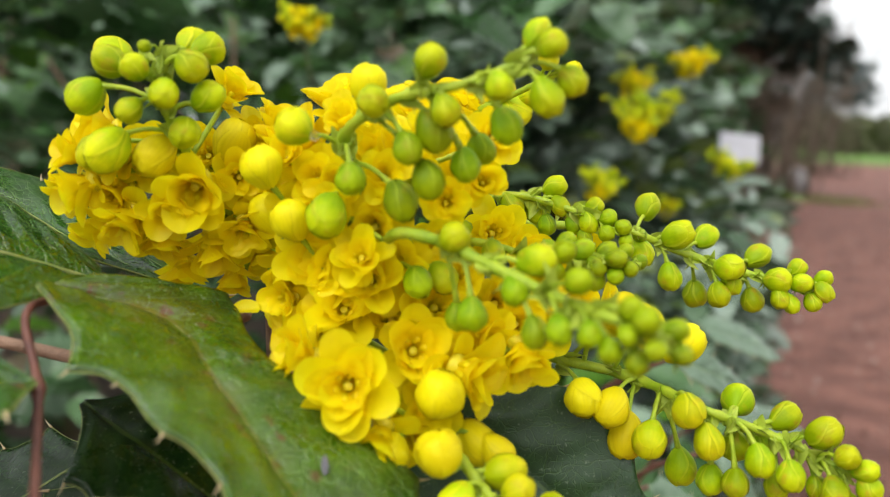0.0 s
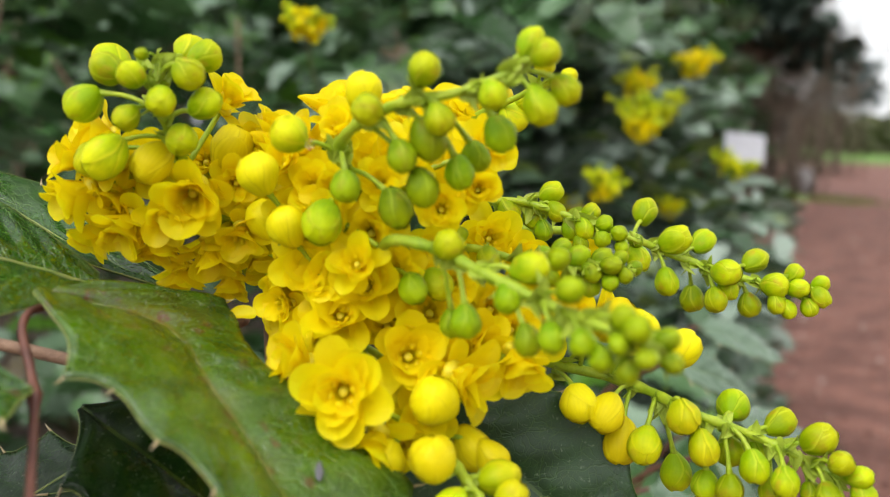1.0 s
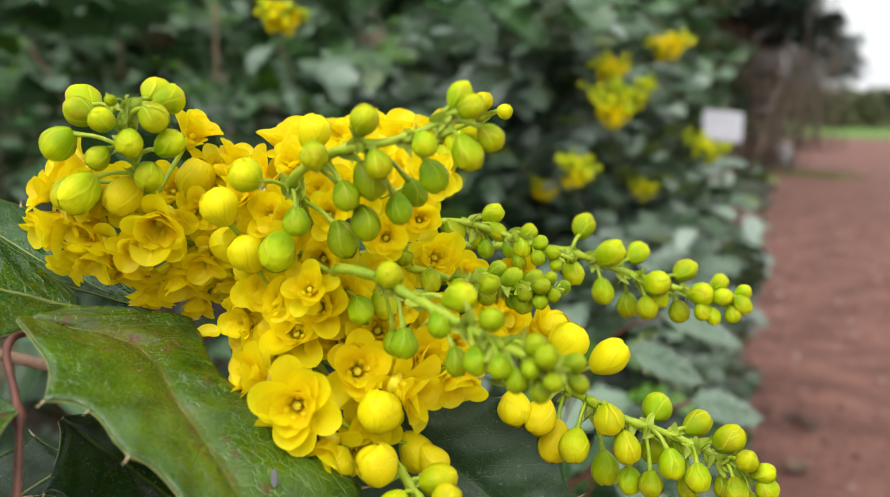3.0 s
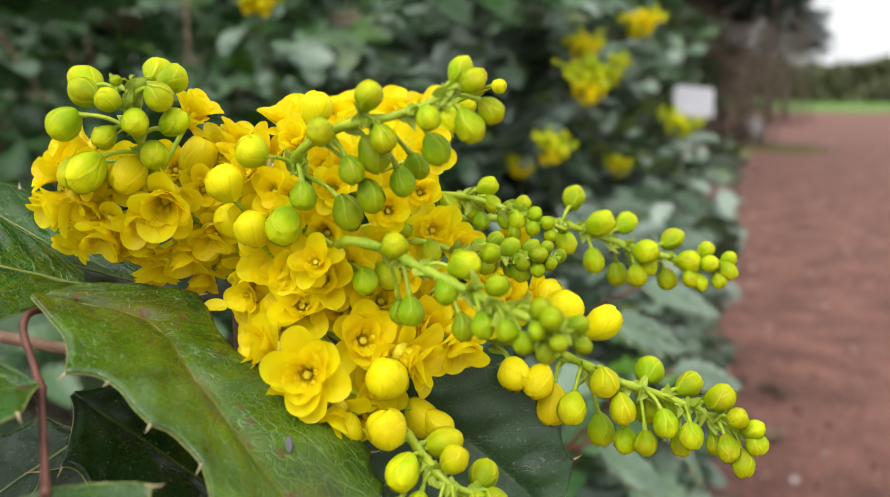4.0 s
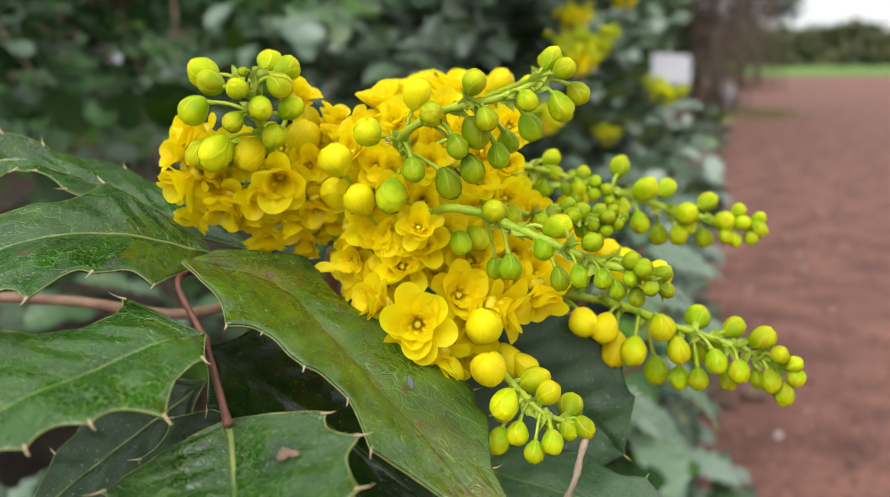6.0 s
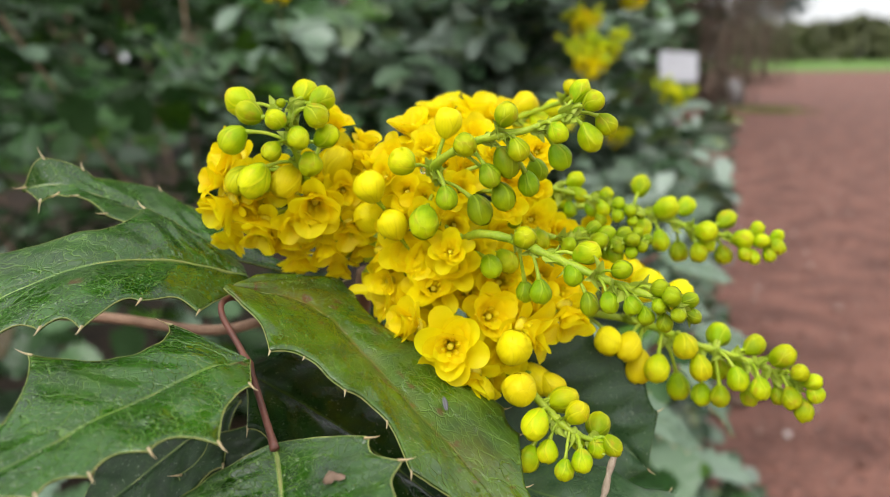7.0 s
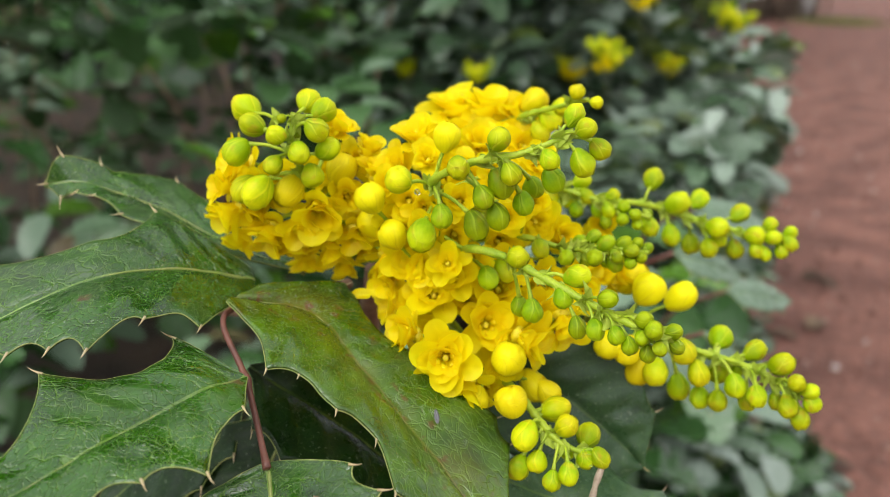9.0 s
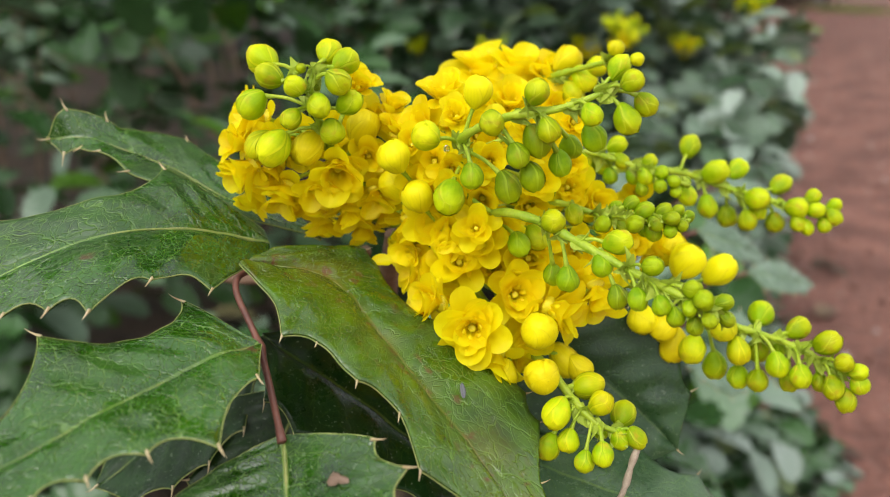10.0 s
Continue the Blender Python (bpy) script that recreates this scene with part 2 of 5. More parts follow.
def foliage_material(name, stops, rough=0.4, clear=0.08, scale=30):
    m, nt, b = mat(name, rough)
    geo = nt.nodes.new("ShaderNodeNewGeometry")
    colour = ramp(nt, geo.outputs["Random Per Island"], stops)
    grain = noise_of(nt, scale, 4)
    colour = mixed(nt, 0.5, colour, ramp(nt, grain, [(0.25, (0.45, 0.5, 0.5)), (0.75, (1, 1, 1))]), "MULTIPLY")
    nt.links.new(colour, b.inputs["Base Color"])
    nt.links.new(maths(nt, "MULTIPLY_ADD", grain, 0.4, rough - 0.2), b.inputs["Roughness"])
    bump(nt, b, noise_of(nt, scale * 6, 2), 0.3, 0.001)
    translucent(nt, b, colour, clear)
    return m


# The pale grey stops paint sky reflections on some of the leaves.
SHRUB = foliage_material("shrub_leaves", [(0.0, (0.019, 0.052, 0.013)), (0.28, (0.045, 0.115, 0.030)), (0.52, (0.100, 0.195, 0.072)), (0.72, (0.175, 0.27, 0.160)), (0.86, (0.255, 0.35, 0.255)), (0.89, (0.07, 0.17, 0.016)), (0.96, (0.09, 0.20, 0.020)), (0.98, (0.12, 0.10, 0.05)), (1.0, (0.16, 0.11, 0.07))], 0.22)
EVERGREEN = foliage_material("evergreen_leaves", [(0.0, (0.018, 0.050, 0.016)), (0.7, (0.045, 0.108, 0.030)), (1.0, (0.09, 0.17, 0.050))], 0.5, 0.06, 8)
NEEDLES = foliage_material("conifer_needles", [(0.0, (0.014, 0.030, 0.020)), (1.0, (0.035, 0.065, 0.040))], 0.6, 0.04, 5)
PINE = foliage_material("pine_needles", [(0.0, (0.08, 0.12, 0.115)), (1.0, (0.17, 0.23, 0.22))], 0.6, 0.25, 5)
FAR_HEDGE = foliage_material("far_hedge_leaves", [(0.0, (0.075, 0.085, 0.034)), (1.0, (0.15, 0.165, 0.062))], 0.6, 0.05, 2)
THICKET = plain("thicket_brown", (0.14, 0.110, 0.080), (0.31, 0.245, 0.18), 8, 0.9, 0.6, 0.01, 0.05)
BARK = plain("bark_brown", (0.075, 0.062, 0.042), (0.19, 0.150, 0.105), 6, 0.9, 0.9, 0.03, 0.05)
GRAVEL = plain("path_gravel", (0.148, 0.060, 0.043), (0.375, 0.168, 0.124), 9.0, 0.85, 1.0, 0.012, 0.02, grain=0.85)
PEBBLE = foliage_material("pebble_stone", [(0.0, (0.15, 0.068, 0.05)), (0.6, (0.29, 0.145, 0.11)), (0.92, (0.42, 0.28, 0.24)), (1.0, (0.60, 0.54, 0.52))], 0.8, 0.0, 90)
SOIL = plain("leaf_litter", (0.035, 0.026, 0.018), (0.10, 0.065, 0.042), 14, 0.9, 0.9, 0.02, 0.02)
GRASS = plain("lawn_green", (0.08, 0.19, 0.014), (0.15, 0.29, 0.024), 1.5, 0.8, 0.8, 0.03, 0.02)
WHITE = plain("label_white", (0.50, 0.51, 0.55), (0.60, 0.61, 0.65), 30, 0.45, 0.1, 0.0005, 0.02)
STONE = plain("stone_grey", (0.30, 0.28, 0.27), (0.55, 0.53, 0.52), 12, 0.8, 0.8, 0.01, 0.05)
IRON = plain("stake_grey", (0.18, 0.18, 0.18), (0.30, 0.30, 0.30), 60, 0.5, 0.2, 0.0005, 0.02)
# Lighter copy of the shrub's leaves: sky light at the edge, put into colour.
LIT_SHRUB = foliage_material("lit_shrub_leaves", [(0.0, (0.040, 0.085, 0.036)), (0.30, (0.11, 0.180, 0.098)), (0.60, (0.23, 0.31, 0.230)), (0.90, (0.33, 0.40, 0.33)), (0.94, (0.13, 0.20, 0.03)), (1.0, (0.16, 0.20, 0.06))], 0.28)
HUSK_BROWN = plain("husk_brown", (0.13, 0.08, 0.05), (0.30, 0.20, 0.14), 700, 0.7)
DEBRIS = plain("dry_flake", (0.05, 0.045, 0.045), (0.20, 0.20, 0.23), 900, 0.6)


def water():
    m, nt, b = mat("water", 0.02)
    b.inputs["Transmission Weight"].default_value = 1.0
    b.inputs["IOR"].default_value = 1.33
    return m


WATER = water()
HUB = Vector((-0.034, 0.129, 0.4))
# rachis: places in mm from the hub, base to tip
RACHIS = {
    'A': [(-3.1, 3.6, 2.6), (-6.8, -9.9, 17.8), (-8.2, -14.4, 24.6), (-7.8, -14.4, 29.4)],
    'B': [(18.7, 1.0, 10.0), (15.6, -17.1, 18.7), (22.3, -24.4, 23.8), (30.3, -26.7, 25.7), (37.7, -26.9, 28.7)],
    'F': [(8.8, 12.2, 3.8), (18.1, 23.2, 17.4), (30.0, 20.1, 23.5), (43.3, 4.5, 29.6)],
    'H': [(19.6, 14.6, 2.3), (34.3, 11.6, 11.0), (45.5, 8.5, 9.7), (56.4, 7.3, 6.2)],
    'I': [(16.6, 6.5, 1.1), (30.6, -4.2, 5.7), (39.9, -8.4, 4.6), (53.7, -7.8, 3.9)],
    'C': [(32.7, 16.8, 6.5), (54.2, 21.8, 5.7), (65.5, 26.3, 1.9), (78.0, 25.2, -1.5), (88.6, 22.9, -3.0)],
    'E': [(18.8, 1.5, -0.1), (21.8, -18.1, 7.7), (27.8, -23.6, 8.0), (32.7, -27.6, 6.4), (41.1, -34.3, 3.7), (47.9, -41.0, 2.3), (51.2, -40.7, 0.7)],
    'D': [(30.9, 10.3, -11.0), (53.9, 4.7, -14.1), (63.4, -4.8, -15.9), (73.7, -4.5, -19.5), (84.1, -10.1, -23.2)],
    'J': [(44.0, 9.0, -30.0), (48.0, 5.0, -32.5), (51.0, 0.5, -34.5), (53.0, -2.0, -36.0)],
    'G': [(20.2, -1.3, -15.0), (30.2, -20.8, -17.9), (34.1, -26.6, -20.4), (37.4, -29.8, -22.5), (42.3, -29.9, -24.6)],
}
# buds: mm from the hub, radius in mm, ripeness 0 green to 3 yellow
BUDS_A = [
    (-18.3, -4.3, 29.5, 2.76, 2), (-15.2, -12.9, 28.0, 2.33, 1), (-9.9, -18.2, 27.1, 1.87, 1),
    (-17.9, -14.0, 23.5, 2.61, 1), (-10.9, -17.4, 21.9, 1.81, 1), (-6.4, -17.6, 24.0, 2.06, 1),
    (-5.1, -14.1, 19.4, 2.21, 1), (-3.5, -15.9, 27.5, 2.16, 1), (-2.2, -13.4, 24.0, 2.2, 1),
    (-6.4, -6.8, 31.1, 2.29, 2), (-3.1, -10.7, 30.1, 2.23, 1), (-14.4, -15.9, 16.9, 2.86, 2),
    (-17.6, -11.9, 16.4, 2.57, 2), (-9.7, -12.4, 16.2, 2.81, 3), (-1.6, -4.0, 18.5, 3.13, 3),
    (-9.1, -16.9, 29.7, 0.9, 0), (-7.7, -13.3, 26.2, 0.83, 0),
]
BUDS_B = [
    (10.5, -22.1, 20.5, 2.4, 2), (20.4, -27.1, 23.5, 1.97, 1), (26.7, -27.5, 28.1, 1.95, 1),
    (34.3, -30.3, 25.4, 1.69, 1), (38.2, -25.3, 31.4, 1.75, 1), (39.7, -29.2, 30.0, 1.7, 1),
    (42.2, -26.4, 26.3, 1.83, 1), (39.4, -28.2, 24.3, 2.05, 1), (35.2, -25.4, 21.2, 2.1, 0),
    (28.5, -27.9, 22.6, 1.88, 1), (24.3, -25.7, 18.4, 1.92, 0), (30.7, -22.6, 16.6, 1.97, 0),
    (27.0, -24.4, 20.3, 2.3, 0), (32.4, -19.1, 18.5, 1.93, 0), (23.0, -19.6, 12.0, 2.38, 0),
    (26.5, -24.0, 14.8, 2.13, 0), (17.6, -23.7, 14.7, 1.96, 0), (13.8, -18.1, 9.8, 2.77, 1),
    (18.1, -14.2, 26.2, 2.51, 3),
]
BUDS_F = [
    (34.3, 21.1, 27.1, 2.9, 3), (39.3, 15.4, 26.5, 2.06, 2), (41.1, 3.7, 31.1, 1.62, 2),
    (44.4, 0.5, 29.6, 1.3, 2), (37.2, 15.9, 24.1, 2.42, 2), (35.2, 15.7, 21.5, 2.19, 2),
]
BUDS_H = [
    (43.3, 10.6, 12.9, 1.82, 1), (49.2, 9.2, 10.2, 1.5, 1), (50.9, 6.2, 8.8, 1.48, 0),
    (46.3, 9.0, 7.2, 1.39, 0), (48.2, 6.8, 7.8, 1.48, 1), (50.6, 4.6, 6.7, 1.37, 0),
    (52.9, 4.3, 7.7, 1.36, 0), (56.5, 11.7, 5.8, 1.21, 0), (53.4, 4.6, 5.7, 1.17, 0),
    (47.6, 6.4, 5.5, 1.39, 0), (40.8, 12.2, 8.8, 2.06, 1), (44.1, 9.5, 10.0, 1.51, 1),
    (37.0, 11.0, 9.5, 1.95, 1), (42.3, 10.6, 7.0, 1.63, 0),
]
BUDS_I = [
    (30.0, -4.8, 7.5, 1.37, 0), (37.7, 9.9, 4.4, 1.72, 1), (41.6, -6.0, 5.1, 1.67, 0),
    (43.9, -6.9, 6.6, 1.37, 0), (38.5, -14.5, 5.0, 1.58, 0), (46.0, -8.1, 5.6, 1.65, 0),
    (42.7, -20.2, 6.8, 1.61, 0), (49.3, -7.7, 5.5, 1.47, 0), (47.8, -9.3, 3.7, 1.46, 0),
    (50.2, -10.2, 4.9, 1.35, 0), (53.9, -5.5, 4.0, 1.2, 0), (52.1, -9.7, 3.6, 1.17, 0),
    (50.2, -9.8, 2.6, 1.27, 0), (47.7, -8.0, 2.0, 1.68, 0), (51.7, -7.7, 5.6, 1.08, 0),
    (42.4, -8.5, 2.8, 1.37, 0), (46.4, -7.0, 2.0, 1.39, 0), (34.3, -9.3, 4.9, 1.74, 1),
]
BUDS_C = [
    (60.3, 29.1, 9.1, 2.4, 1), (64.9, 24.1, 5.0, 2.61, 1), (70.7, 30.2, 4.2, 2.21, 1),
    (63.7, 23.6, -2.2, 2.26, 1), (69.2, 29.4, -5.8, 2.35, 1), (71.7, 22.6, -4.7, 2.16, 1),
    (57.0, 11.8, 3.2, 1.99, 1), (79.5, 29.6, 1.3, 2.24, 1), (78.1, 26.0, -5.9, 2.1, 1),
    (73.2, 22.6, 0.0, 2.39, 1), (81.2, 22.7, -1.8, 2.3, 1), (84.8, 25.0, -0.0, 1.72, 1),
    (84.7, 22.1, -2.0, 1.84, 1), (88.8, 23.9, -1.4, 1.6, 1), (88.5, 22.4, -3.5, 1.72, 1),
    (86.8, 22.5, -5.3, 1.6, 1), (81.3, 21.6, -4.8, 1.71, 1), (83.2, 21.6, -5.6, 1.47, 1),
    (74.0, 24.4, -3.0, 1.83, 1),
]
BUDS_E = [
    (25.1, -16.4, 1.8, 2.02, 0), (28.0, -13.0, 1.9, 2.06, 1), (29.8, -25.7, 8.6, 1.96, 1),
    (32.2, -27.9, 0.2, 1.97, 0), (30.4, -21.8, -1.3, 1.79, 0), (39.1, -30.1, 7.0, 2.0, 1),
    (36.7, -31.5, 3.6, 1.66, 0), (42.8, -37.8, 6.0, 1.59, 0), (38.9, -33.5, -0.4, 1.66, 0),
    (41.2, -37.3, 0.8, 1.53, 0), (43.9, -40.4, 1.2, 1.42, 0), (47.7, -41.1, 4.0, 1.49, 0),
    (48.7, -43.6, 3.4, 1.55, 0), (52.2, -40.5, 2.0, 1.36, 0), (47.3, -42.4, 1.7, 1.18, 0),
    (49.6, -44.2, 0.8, 1.17, 0), (52.7, -40.9, -0.3, 1.21, 0), (45.9, -40.7, -0.3, 1.44, 0),
    (48.4, -41.6, -1.1, 1.36, 0),
]
BUDS_D = [
    (47.3, -5.9, -15.1, 2.81, 3), (51.2, -5.5, -16.4, 2.73, 3), (53.8, -2.6, -21.3, 2.99, 3),
    (56.6, -5.8, -20.6, 2.63, 2), (62.4, 0.2, -26.3, 2.43, 1), (64.2, -7.3, -20.0, 2.31, 2),
    (69.0, -2.5, -21.8, 2.18, 1), (65.4, -4.6, -26.2, 2.17, 1), (68.2, -7.2, -25.6, 2.06, 1),
    (70.8, -8.7, -21.8, 2.23, 1), (74.3, -10.6, -23.0, 2.01, 1), (61.6, -6.2, -16.2, 2.54, 2),
    (70.3, 2.4, -16.6, 2.55, 1), (75.9, -2.0, -17.4, 2.19, 1), (79.5, -7.2, -17.9, 2.37, 1),
    (80.8, -11.8, -19.5, 1.8, 1), (83.7, -11.0, -21.6, 1.62, 1), (84.3, -11.0, -23.9, 1.84, 1),
    (79.9, -11.0, -24.8, 1.93, 1), (82.5, -10.8, -27.2, 1.95, 1),
]
BUDS_G = [
    (28.5, -22.0, -10.7, 3.2, 3), (28.9, -27.8, -15.9, 3.04, 3), (33.3, -15.9, -18.8, 2.81, 3),
    (35.8, -17.7, -19.2, 2.33, 3), (22.9, -23.3, -18.1, 2.59, 3), (36.7, -23.4, -19.4, 2.42, 2),
    (38.1, -29.7, -19.2, 2.06, 2), (42.1, -25.8, -23.0, 2.24, 1), (43.7, -29.9, -25.0, 1.84, 1),
    (31.3, -30.2, -21.0, 2.42, 2), (30.1, -30.0, -27.1, 2.01, 1), (33.2, -30.1, -25.8, 1.91, 2),
    (35.6, -33.1, -27.6, 1.72, 1), (38.1, -34.7, -25.4, 1.87, 1), (41.3, -29.9, -25.3, 1.74, 1),
    (38.5, -28.5, -24.7, 1.39, 1), (4.7, -13.8, 15.5, 2.93, 3), (3.7, -6.5, 9.0, 2.72, 3),
    (8.4, -13.5, 8.9, 2.78, 3),
]
BUDS_J = [
    (53.2, -2.2, -33.6, 1.30, 1), (52.0, -4.4, -35.6, 1.55, 1), (49.6, -3.4, -35.4, 1.45, 0), (53.8, -4.8, -37.2, 1.2, 1),
]
BUDS_D2 = [
    (63.0, 5.5, -9.2, 3.07, 3), (55.3, -0.7, -5.6, 3.39, 3), (53.2, 4.7, -5.1, 3.26, 3),
    (74.1, -5.9, -26.1, 1.87, 1), (79.2, -6.8, -25.8, 1.66, 1), (72.8, -1.7, -21.7, 1.66, 1),
]
# open flowers: mm from the hub, radius in mm, the way they face
FLOWERS_A = [
    (-5.1, -10.0, 12.2, 8.6, 0.11, -0.98, 0.17), (-21.2, -9.1, 11.7, 7.18, -0.76, -0.64, 0.09), (-14.8, -8.6, 7.2, 6.94, -0.24, -0.87, -0.43),
    (-11.2, -5.2, 4.9, 6.34, 0.05, -0.73, -0.68), (-4.3, -4.9, 3.9, 6.79, 0.23, -0.71, -0.67), (2.2, -1.0, 3.4, 6.43, 0.33, -0.62, -0.71),
    (-20.5, -4.0, 19.9, 7.31, -0.81, -0.52, 0.26), (-2.8, -1.0, 25.0, 6.04, 0.63, -0.24, 0.74), (-0.3, 1.3, 18.2, 6.76, 0.77, -0.47, 0.43),
    (-20.7, -4.8, 6.1, 6.18, -0.69, -0.53, -0.49), (-9.6, -1.4, 0.2, 5.64, 0.03, -0.49, -0.87), (-12.3, -4.4, 15.7, 7.24, -0.14, -0.94, 0.3),
    (6.3, -6.6, 1.5, 5.98, 0.27, -0.89, -0.37), (-17.0, -6.5, 11.1, 6.64, -0.34, -0.94, 0.09), (-0.2, -1.6, 8.2, 6.37, 0.27, -0.96, 0.1),
    (-6.0, -1.5, 16.2, 6.09, 0.05, -0.91, 0.4), (-2.6, -0.4, -0.5, 5.64, 0.14, -0.58, -0.8), (-0.6, -5.1, 13.5, 5.71, 0.15, -0.9, 0.4),
    (-8.6, -9.9, 9.1, 5.87, 0.06, -0.99, -0.1), (-16.1, -9.0, 16.6, 5.66, -0.48, -0.8, 0.36), (-22.1, -8.4, 15.9, 5.38, -0.81, -0.52, 0.26),
    (0.5, -6.7, 6.5, 5.71, 0.16, -0.96, -0.24),
]
FLOWERS_B = [
    (12.3, -2.6, 23.9, 6.4, -0.19, -0.39, 0.9), (10.9, -9.2, 13.7, 6.33, -0.04, -0.95, 0.31), (8.7, -5.3, 18.6, 5.87, -0.43, -0.69, 0.58),
    (21.6, -6.6, 17.1, 6.39, 0.27, -0.87, 0.4), (19.0, -11.0, 8.0, 6.87, 0.06, -1.0, 0.02), (26.8, -3.5, 4.6, 6.64, 0.27, -0.96, 0.1),
    (10.9, -9.7, 3.0, 7.01, -0.04, -0.99, 0.12), (33.7, -6.5, 20.1, 5.23, 0.25, -0.92, 0.31), (4.3, -4.2, 18.3, 4.74, 0.28, -0.24, 0.93),
    (3.0, -0.8, 21.1, 4.59, 0.41, -0.11, 0.9), (15.9, -3.4, 11.0, 6.58, 0.05, -0.91, 0.4), (4.0, -2.8, 10.6, 6.04, -0.05, -0.91, 0.4),
    (29.4, -0.2, 15.5, 6.67, 0.24, -0.84, 0.48), (23.4, 1.1, 22.0, 6.07, 0.14, -0.63, 0.76), (17.7, -3.6, 16.9, 6.52, 0.05, -0.87, 0.49),
    (34.1, 5.0, 6.1, 6.09, 0.25, -0.92, 0.31), (14.6, -10.5, 21.5, 4.74, -0.06, -0.74, 0.67), (7.2, -9.7, 16.6, 4.81, -0.14, -0.86, 0.48),
    (20.0, -12.5, 14.6, 4.94, 0.15, -0.94, 0.31), (13.9, -12.3, 13.0, 4.74, 0.06, -0.98, 0.21), (26.0, -12.9, 20.3, 4.67, 0.15, -0.86, 0.49),
    (8.5, -9.7, 9.4, 5.09, -0.04, -0.99, 0.12), (32.6, -12.2, 14.2, 4.51, 0.25, -0.92, 0.31), (28.1, -13.3, 11.6, 4.94, 0.16, -0.96, 0.21),
]
FLOWERS_F = [
    (17.9, 28.0, 24.5, 8.75, -0.2, -0.25, 0.95), (25.2, 24.9, 24.4, 8.61, 0.12, -0.23, 0.97), (30.6, 21.6, 23.8, 6.83, 0.45, -0.38, 0.81),
    (15.3, 24.2, 19.4, 6.94, -0.39, -0.56, 0.73), (21.5, 18.2, 19.3, 8.06, 0.05, -0.87, 0.49), (32.2, 16.2, 18.7, 6.66, 0.36, -0.8, 0.49),
    (26.8, 16.5, 18.6, 7.32, 0.14, -0.81, 0.57), (12.9, 15.9, 15.8, 6.66, -0.26, -0.78, 0.57),
]
FLOWERS_E = [
    (18.7, -13.0, 1.3, 6.64, -0.05, -0.91, 0.4), (26.8, -10.3, -2.4, 7.28, 0.15, -0.86, 0.49), (34.8, -5.3, -2.4, 6.67, 0.36, -0.84, 0.39),
    (39.3, 4.6, 3.2, 5.74, 0.27, -0.87, 0.4), (13.4, -10.7, 1.9, 6.39, -0.14, -0.97, 0.21), (21.9, -10.8, 3.1, 5.78, 0.15, -0.94, 0.31),
    (29.6, -9.1, 1.8, 5.63, 0.25, -0.88, 0.4), (43.5, 3.0, -0.6, 5.74, 0.36, -0.84, 0.39), (6.9, -8.6, -2.4, 5.0, -0.5, -0.86, -0.08),
    (18.1, -17.4, 4.8, 5.09, -0.14, -0.86, 0.48), (14.5, -14.5, 10.3, 4.92, -0.14, -0.97, 0.21),
]
FLOWERS_G = [
    (17.9, -25.0, -9.4, 7.73, 0.01, -0.98, 0.19), (15.2, -12.1, -2.8, 6.97, -0.05, -0.85, 0.53), (24.7, -15.9, -7.0, 7.56, 0.29, -0.89, 0.35),
    (31.9, -17.8, -8.9, 7.07, 0.76, -0.64, -0.1), (11.0, -19.6, -7.4, 6.18, -0.81, -0.52, 0.26), (7.4, -8.3, -6.2, 5.4, -0.87, -0.44, 0.24),
    (38.5, -14.6, -7.2, 6.39, 0.25, -0.74, -0.63), (4.6, -1.2, -5.0, 4.8, -0.83, -0.51, -0.24), (33.6, -11.4, -6.5, 6.49, 0.58, -0.8, 0.16),
    (21.4, -23.0, -16.1, 6.18, -0.18, -0.8, -0.58), (14.4, -11.2, -11.2, 5.95, -0.36, -0.86, 0.38), (21.1, -9.3, -4.4, 6.52, 0.05, -0.87, 0.49),
    (29.8, -10.5, -6.9, 6.16, 0.25, -0.88, 0.4), (37.7, -7.2, -4.8, 6.04, 0.37, -0.88, 0.3), (27.0, -16.3, -13.9, 5.81, 0.16, -0.98, 0.12),
    (11.4, -10.0, -5.4, 5.92, -0.38, -0.73, 0.56), (24.2, -17.2, -17.7, 5.26, 0.28, -0.91, -0.29),
]
FLOWERS_D = [
    (45.7, 3.2, -3.9, 6.69, 0.37, -0.72, 0.59), (51.1, 4.3, -5.2, 6.26, 0.7, -0.49, 0.53), (47.6, 12.9, 3.3, 4.83, 0.15, -0.94, 0.31),
    (41.7, -1.5, -5.6, 6.51, 0.25, -0.92, 0.31),
]
# leaflets: the midrib from base to tip in mm from the hub, the ways the near and the far half spread, and
# for each half its spines: place along the rib, reach in mm, hollow of the edge before it in mm
LEAF_1 = ([(-16.9, -26.4, 1.9), (-5.5, -19.0, -3.2), (3.5, -28.5, -8.0), (12.3, -35.5, -15.5), (33.4, -57.4, -33.0)], (-0.24, -0.97, -0.03), (0.49, 0.87, 0.0),
          [(0.0, 2.0, 0.0), (0.300, 20.6, 0.0), (0.395, 15.4, 0.9), (0.570, 13.2, 1.0), (0.722, 9.7, 0.8), (0.795, 13.6, 0.6), (0.92, 6.0, 1.0)],
          [(0.0, 6.5, 0.0), (0.205, 12.4, -0.8), (0.60, 11.5, 3.6), (0.825, 17.9, 0.6), (0.860, 16.6, 1.2), (0.905, 7.0, 0.6)])
